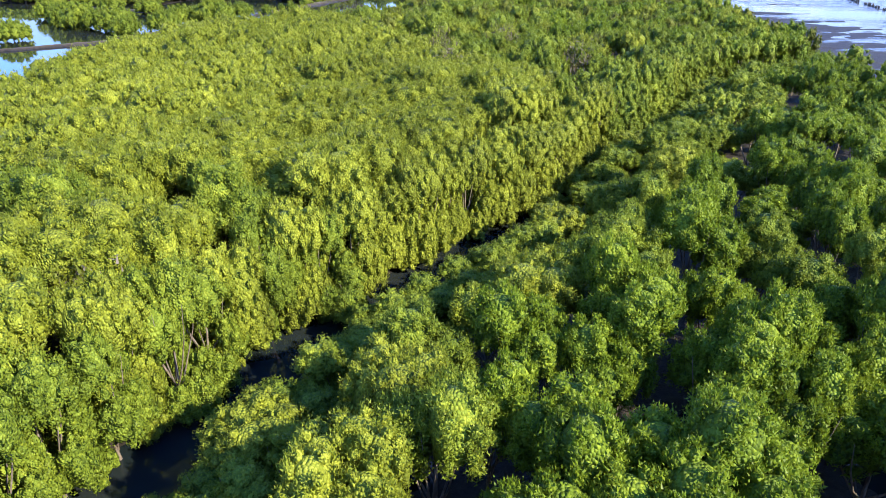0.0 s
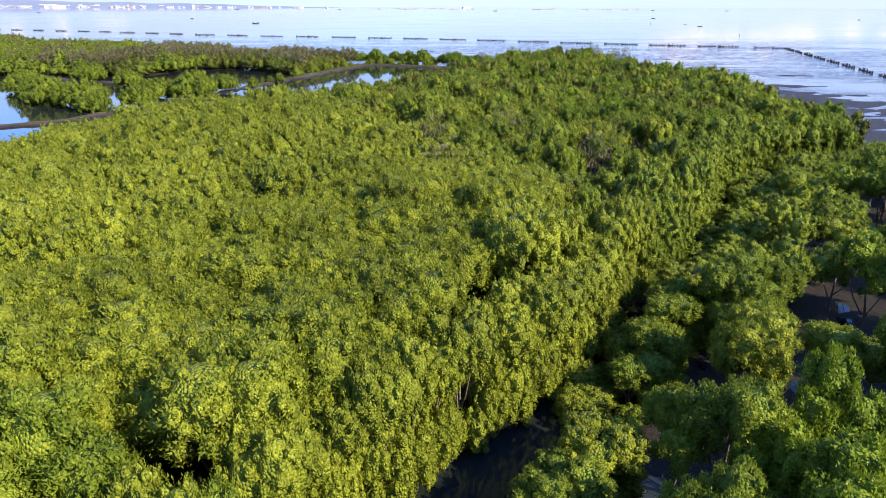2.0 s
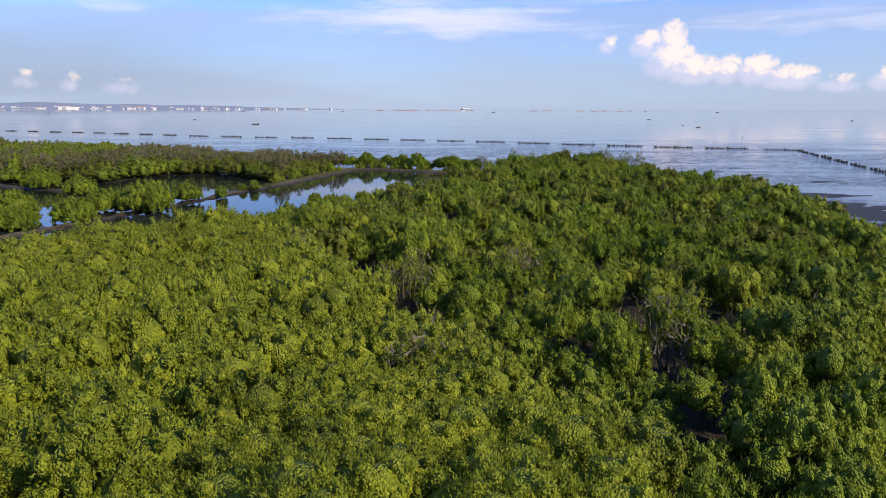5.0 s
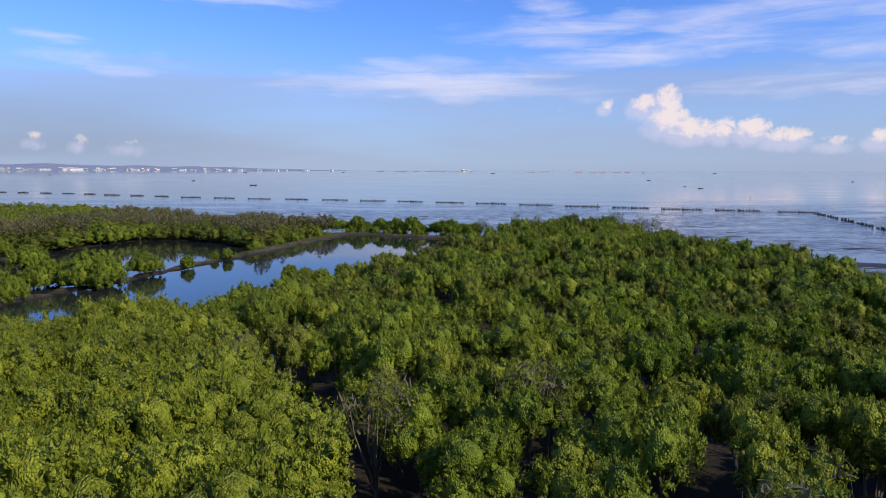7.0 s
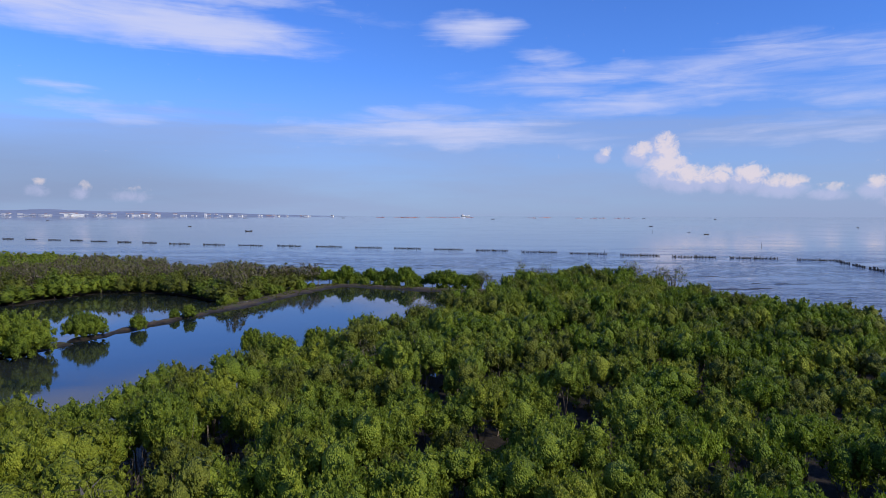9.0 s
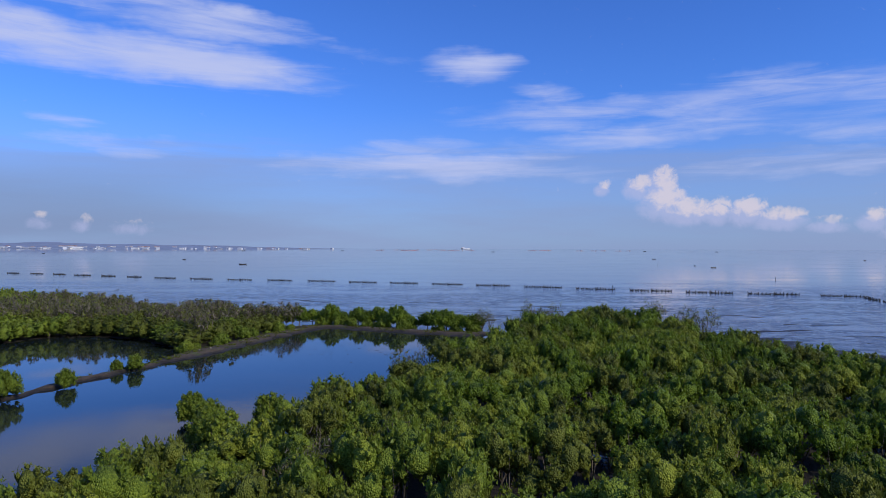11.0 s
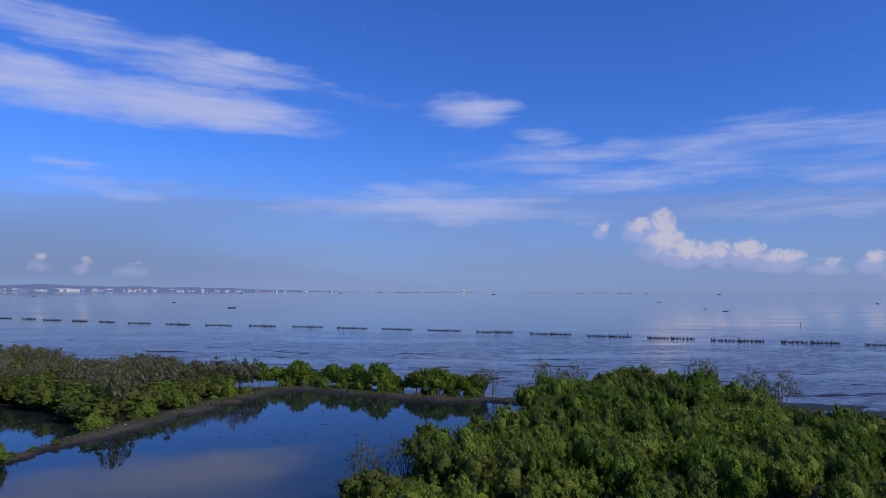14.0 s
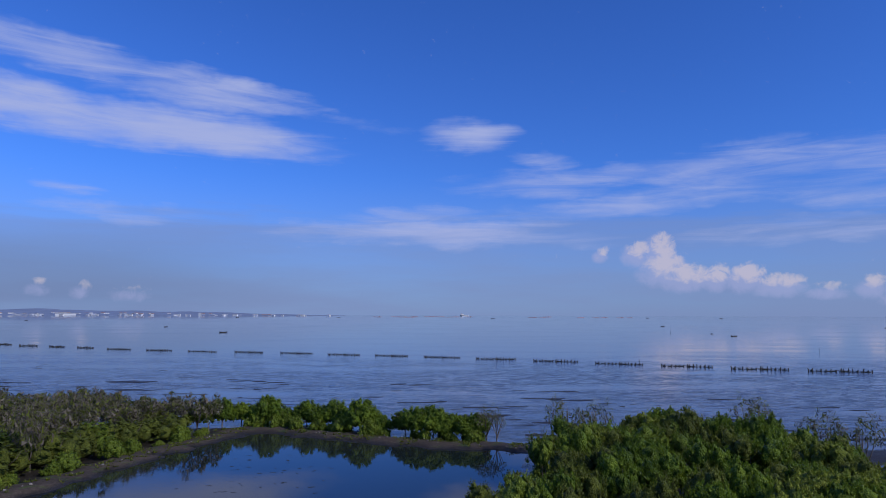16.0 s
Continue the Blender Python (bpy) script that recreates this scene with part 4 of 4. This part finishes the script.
# ---- fish fences on the flat ----
def fence_section():
    rng = np.random.default_rng(61)
    base = tagged(new("fish_fence"), "row of dark bamboo stakes with weedy net in the shallow sea", "fence", "fish fences")
    def stake(name, x, y, h, r):
        v, f = tube([(x, y, -0.6), (x + rng.normal() * 0.03, y + rng.normal() * 0.03, h * 0.5), (x + rng.normal() * 0.08, y + rng.normal() * 0.08, h)], [r, r * 0.95, r * 0.7], 5)
        part(name, mesh_from(name, v, f, [POST_WOOD], smooth=True), base)
    n = 15
    for k in range(n):
        x = -5.9 + 11.8 * k / (n - 1) + rng.uniform(-0.25, 0.25)
        stake("stake", x, rng.uniform(-0.3, 0.3), rng.uniform(0.38, 0.82), rng.uniform(0.10, 0.19))
    for z in (0.26,):
        v, f = tube([(-6.0, 0.1, z), (-2, 0.05, z + 0.06), (2, 0.1, z - 0.04), (6.0, 0.02, z + 0.03)], [0.05, 0.05, 0.05, 0.045], 5)
        part("rail", mesh_from("rail", v, f, [POST_WOOD], smooth=True), base)
    # sagging net hung between the stakes
    xs, v, f = np.linspace(-5.8, 5.8, 40), [], []
    for k, x in enumerate(xs):
        top = 0.1 + 0.08 * math.sin(k * 1.3) + rng.uniform(-0.1, 0.14)
        v += [(x, 0.08, -0.3), (x, 0.14, top), (x, 0.18, top), (x, 0.20, -0.3)]
    for k in range(39):
        a = 4 * k
        for j in range(3):
            f += [(a + j, a + 4 + j, a + 5 + j), (a + j, a + 5 + j, a + 1 + j)]
    part("net", mesh_from("net", np.array(v), np.array(f), [NET]), base)
    return base


def fences():
    rng = np.random.default_rng(71)
    # ends along x and the distance off the shore
    far = [(-254, -246.5, 428), (-237, -229, 422), (-220.5, -212, 416), (-204.5, -196.5, 410), (-187, -177.5, 399), (-169, -161, 391.5), (-153, -144.5, 384.5), (-135.2, -124.3, 375), (-116, -104.6, 368), (-97, -85, 362), (-78, -66, 358.5), (-59, -46.5, 353.5), (-40, -28, 346),
           (-22.5, -10.4, 341), (-5, 7.6, 334), (12.6, 25.4, 326.5), (30.2, 43.8, 317), (47.5, 61, 307.5), (64.7, 78.2, 299.5), (81, 95.2, 291), (98.7, 113.6, 285), (117.5, 130, 277)]
    beyond = [(-272 - 18 * k, -263 - 18 * k, 434 + 6.5 * k) for k in range(7)]
    rows = [((a + b) / 2, y, -11 - rng.uniform(0, 8), (b - a) / 12.0) for a, b, y in far + beyond]
    # the near line that runs back towards the shore
    rows += [(126 - 0.26 * d, 268 - d, 75, 0.95) for d in (2, 15.5, 29, 43, 57.5, 72, 86, 101, 115)]
    place_all(fence_section(), [pose(x, y, 0, 0, 0, turn + rng.uniform(-2, 2)) @ Matrix.Diagonal((long, 1, rng.uniform(0.85, 1.15), 1)) for x, y, turn, long in rows])


fences()


# ---- boats, far cages, ship and town ----
def box(x0, x1, y0, y1, z0, z1):
    v = np.array([(x, y, z) for z in (z0, z1) for y in (y0, y1) for x in (x0, x1)], float)
    q = [(0, 2, 3, 1), (4, 5, 7, 6), (0, 1, 5, 4), (2, 6, 7, 3), (0, 4, 6, 2), (1, 3, 7, 5)]
    return v, np.array([t for a, b, c, d in q for t in ((a, b, c), (a, c, d))])


def hull(length, beam, depth, sheer):
    """A double-ended hull with raised ends."""
    v, f, n = [], [], 11
    for k in range(n):
        s = -1 + 2 * k / (n - 1)
        w = beam * 0.5 * (1 - abs(s) ** 2.4) + 0.02
        up = sheer * s * s
        v += [(s * length / 2, -w, depth + up), (s * length / 2 * 0.94, -w * 0.5, -0.15 + up * 0.4), (s * length / 2 * 0.94, w * 0.5, -0.15 + up * 0.4), (s * length / 2, w, depth + up), (s * length / 2, 0, depth * 0.7 + up)]
    for k in range(n - 1):
        a = 5 * k
        for i, j in ((0, 1), (1, 2), (2, 3), (3, 4), (4, 0)):
            f += [(a + i, a + 5 + i, a + 5 + j), (a + i, a + 5 + j, a + j)]
    return np.array(v), np.array(f)


def boats():
    base = tagged(new("fishing_boat"), "small dark outrigger fishing boat afloat on calm sea", "boat", "fishing boats")
    part("hull", mesh_from("hull", *hull(7.5, 1.1, 0.75, 0.5), [DARK_HULL], smooth=True), base)
    for y in (-2.2, 2.2):
        part("outrigger", mesh_from("outrigger", *tube([(-2.8, y, 0.25), (0, y, 0.1), (2.8, y, 0.25)], [0.06, 0.09, 0.06], 6), [POST_WOOD]), base)
    for x in (-1.6, 1.6):
        part("boom", mesh_from("boom", *tube([(x, -2.3, 0.2), (x, 0, 0.95), (x, 2.3, 0.2)], [0.05, 0.06, 0.05], 5), [POST_WOOD]), base)
    part("mast", mesh_from("mast", *tube([(0.6, 0, 0.5), (0.6, 0, 2.6)], [0.06, 0.04], 6), [POST_WOOD]), base)
    part("awning", mesh_from("awning", *box(-1.6, 0.4, -0.6, 0.6, 1.45, 1.52), [WHITE_PAINT]), base)
    spots = [(-168, 605, 20, 1.0), (-293, 790, 70, 1.0), (196, 559, 10, 0.9), (202, 612, 60, 0.8), (258, 903, 0, 1.0), (489, 850, 30, 1.0), (-760, 1278, 0, 1.3), (-665, 2148, 10, 2.2), (-371, 2284, 0, 2.0),
             (122, 1990, 5, 2.2), (703, 2460, 0, 2.2), (888, 2273, 0, 2.2)]
    for k, (x, y, a, s) in enumerate(spots):
        m = pose(x, y, -0.05, 0, 0, a) @ Matrix.Scale(s * 0.8, 4)
        if k == 0:
            base.matrix_basis = m
        else:
            copy_thing(base, m)
    stake = tagged(new("stake"), "lone dark bamboo stake standing in the sea", "stake", "lone stakes")
    part("pole", mesh_from("pole", *tube([(0, 0, -0.6), (0.03, 0, 0.8), (0.08, 0.03, 1.5)], [0.08, 0.07, 0.05], 6), [POST_WOOD], smooth=True), stake)
    part("float", mesh_from("float", *tube([(0.02, 0, 0.5), (0.03, 0, 0.6), (0.04, 0, 0.8), (0.05, 0, 0.95)], [0.05, 0.16, 0.16, 0.05], 7), [NET], smooth=True), stake)
    for k, (x, y) in enumerate([(153, 379), (61, 310), (180, 640)]):
        m = pose(x, y, 0, 0, 0, 40 * k)
        if k == 0:
            stake.matrix_basis = m
        else:
            copy_thing(stake, m)
    ship = tagged(new("ship"), "white ship far out on the sea", "ship")
    part("hull", mesh_from("hull", *hull(60, 11, 5, 2.0), [WHITE_PAINT], smooth=True), ship)
    part("cabin", mesh_from("cabin", *box(-22, -4, -4, 4, 4.5, 11), [WHITE_PAINT]), ship)
    part("funnel", mesh_from("funnel", *box(-20, -16, -1.5, 1.5, 11, 15), [RED_PAINT]), ship)
    ship.matrix_basis = pose(86, 4350, 0, 0, 0, 8)


boats()


def cages():
    rng = np.random.default_rng(81)
    base = tagged(new("fish_cage"), "long low fish cage with faded red floats far out at sea", "fish cage", "fish cages")
    part("frame", mesh_from("frame", *box(-20, 20, -5, 5, 0.0, 1.0), [RED_PAINT]), base)
    part("hut", mesh_from("hut", *box(6, 11, -3, 3, 1.0, 4.0), [ROOF_GREY]), base)
    for x in (-18, -9, 0, 17):
        part("post", mesh_from("post", *tube([(x, 4, 0.8), (x, 4, 4.5)], [0.3, 0.25], 5), [POST_WOOD]), base)
    spots = [(-300 + 36 * k + rng.uniform(-14, 14), 2900 + rng.uniform(-200, 300)) for k in range(9)] + [(330 + 55 * k + rng.uniform(-14, 14), 2850 + rng.uniform(-200, 250)) for k in range(8)] + [(-160 + 60 * k, 3000) for k in range(5)]
    for k, (x, y) in enumerate(spots):
        m = pose(x, y, 0, 0, 0, rng.uniform(-15, 15)) @ Matrix.Scale(rng.uniform(0.7, 1.1), 4)
        if k == 0:
            base.matrix_basis = m
        else:
            copy_thing(base, m)


cages()


def town():
    rng = np.random.default_rng(91)
    # low land rising behind the waterfront
    xs, ys = np.linspace(-3300, -350, 60), np.linspace(3450, 4100, 12)
    gx, gy = np.meshgrid(xs, ys)
    h = (8 + 20 * np.clip((-gx - 900) / 1300, 0, 1)) * np.clip((gy - 3440) / 420, 0, 1) * (1 + 0.25 * waves(gx, gy, 500, 6)) * np.clip((-gx - 600) / 500, 0, 1) - 0.3
    v, f = sheet(xs, ys, h)
    tagged(new("coast_hills", mesh_from("coast", v, f, [FAR_LAND], smooth=True)), "low wooded coast in painted haze blue behind a far town", "hills", kind="structure")
    for k in range(130):
        x = -2900 + 2300 * rng.random() ** 1.25
        y = 3440 + 120 * rng.random() + (110 if k % 3 == 0 else 0)
        w, d, hh = rng.uniform(8, 26), rng.uniform(8, 16), rng.uniform(2, 5.5)
        if k in (3, 17):
            w, hh = 95, 8
            x = -2120 + 8 * k
        house = tagged(new("town_building"), "pale low building on a far waterfront", "building", "far town")
        part("wall", mesh_from("wall", *box(-w / 2, w / 2, -d / 2, d / 2, -6, hh), [WHITE_PAINT]), house)
        rv = np.array([(-w / 2 - 1, -d / 2 - 1, hh), (w / 2 + 1, -d / 2 - 1, hh), (w / 2 + 1, d / 2 + 1, hh), (-w / 2 - 1, d / 2 + 1, hh), (-w / 2 - 1, 0, hh + d * 0.22), (w / 2 + 1, 0, hh + d * 0.22)])
        rf = np.array([(0, 1, 5), (0, 5, 4), (2, 3, 4), (2, 4, 5), (0, 4, 3), (1, 2, 5), (0, 3, 2), (0, 2, 1)])
        part("roof", mesh_from("roof", rv, rf, [ROOF_RUST if k % 3 == 0 else ROOF_GREY]), house)
        house.matrix_basis = pose(x, y, 7 if y > 3530 and x < -1300 else 1, 0, 0, rng.uniform(-20, 20))


town()


# ---- growth and litter on the dykes ----
def dyke_growth():
    rng = np.random.default_rng(101)
    v, f = [], []
    pts = [(x0 + (x1 - x0) * s + rng.normal() * 1.25, y0 + (y1 - y0) * s + rng.normal() * 1.25)
           for (x0, y0), (x1, y1) in zip(DYKE[3:], DYKE[4:]) for s in np.linspace(0, 1, 75)]
    xs, ys = np.array(pts).T
    zs = ground_height(xs, ys)
    for x, y, z in zip(xs, ys, zs):
        if z < 0.04 or waves(np.array([x]), np.array([y]), 7, 51)[0] < -0.1:
            continue
        for k in range(10):
            a, r, l = rng.uniform(0, 6.28), rng.uniform(0, 0.28), rng.uniform(0.07, 0.24)
            bx, by = x + r * math.cos(a), y + r * math.sin(a)
            w = rng.uniform(0.03, 0.08)
            c, d = math.cos(a + 1.6) * w, math.sin(a + 1.6) * w
            at = len(v)
            v += [(bx - c, by - d, z - 0.02), (bx + c, by + d, z - 0.02), (bx + math.cos(a) * l * 0.6, by + math.sin(a) * l * 0.6, z + l)]
            f.append((at, at + 1, at + 2))
    tagged(new("dyke_grass", mesh_from("dyke_grass", np.array(v), np.array(f), [LEAF_DULL])), "sparse green grass tufts along the earth dyke", "grass", kind="stuff")
    stone = tagged(new("stone"), "pale broken stone lying on the dyke", "stone", "dyke stones")
    sv, sf = ICO1
    part("block", mesh_from("block", sv * (0.28, 0.2, 0.14) * (1 + 0.18 * rng.normal(size=(len(sv), 1))), sf, [STONE]), stone)
    first = True
    for k in range(46):
        s = rng.random()
        x, y = (-12 + 24 * s, 193.2 - 8.2 * s + rng.uniform(-1.5, 0.6)) if k % 3 else (-32 + 9 * s, 164 + 28 * s)
        z = float(ground_height(np.array([x]), np.array([y]))[0])
        m = pose(x, y, z + 0.03, rng.uniform(-15, 15), rng.uniform(-15, 15), rng.uniform(0, 360)) @ Matrix.Scale(rng.uniform(0.4, 1.1), 4)
        if first:
            stone.matrix_basis, first = m, False
        else:
            copy_thing(stone, m)


dyke_growth()


def pond_weed():
    rng = np.random.default_rng(111)
    v, f = [], []
    for k in range(60):
        x, y = rng.normal(-13, 4), rng.normal(172, 6)
        if line_distance(np.array([x]), np.array([y]), DYKE)[0] < 3 or depth_in(np.array([x]), np.array([y]), FOREST)[0] > -2:
            continue
        a, l, w = rng.normal(0.2, 0.5), rng.uniform(0.08, 0.4), rng.uniform(0.04, 0.12)
        at, n = len(v), 9
        v.append((x, y, 0.018))
        for i in range(n):
            t = 6.2832 * i / n
            r = rng.uniform(0.7, 1.2)
            u, q = l * r * math.cos(t), w * r * math.sin(t)
            v.append((x + u * math.cos(a) - q * math.sin(a), y + u * math.sin(a) + q * math.cos(a), 0.006))
            f.append((at, at + 1 + i, at + 1 + (i + 1) % n))
    tagged(new("pond_weed", mesh_from("pond_weed", np.array(v), np.array(f), [NET], smooth=True)), "dark scraps of weed floating on the pond", "weed", kind="stuff")


pond_weed()
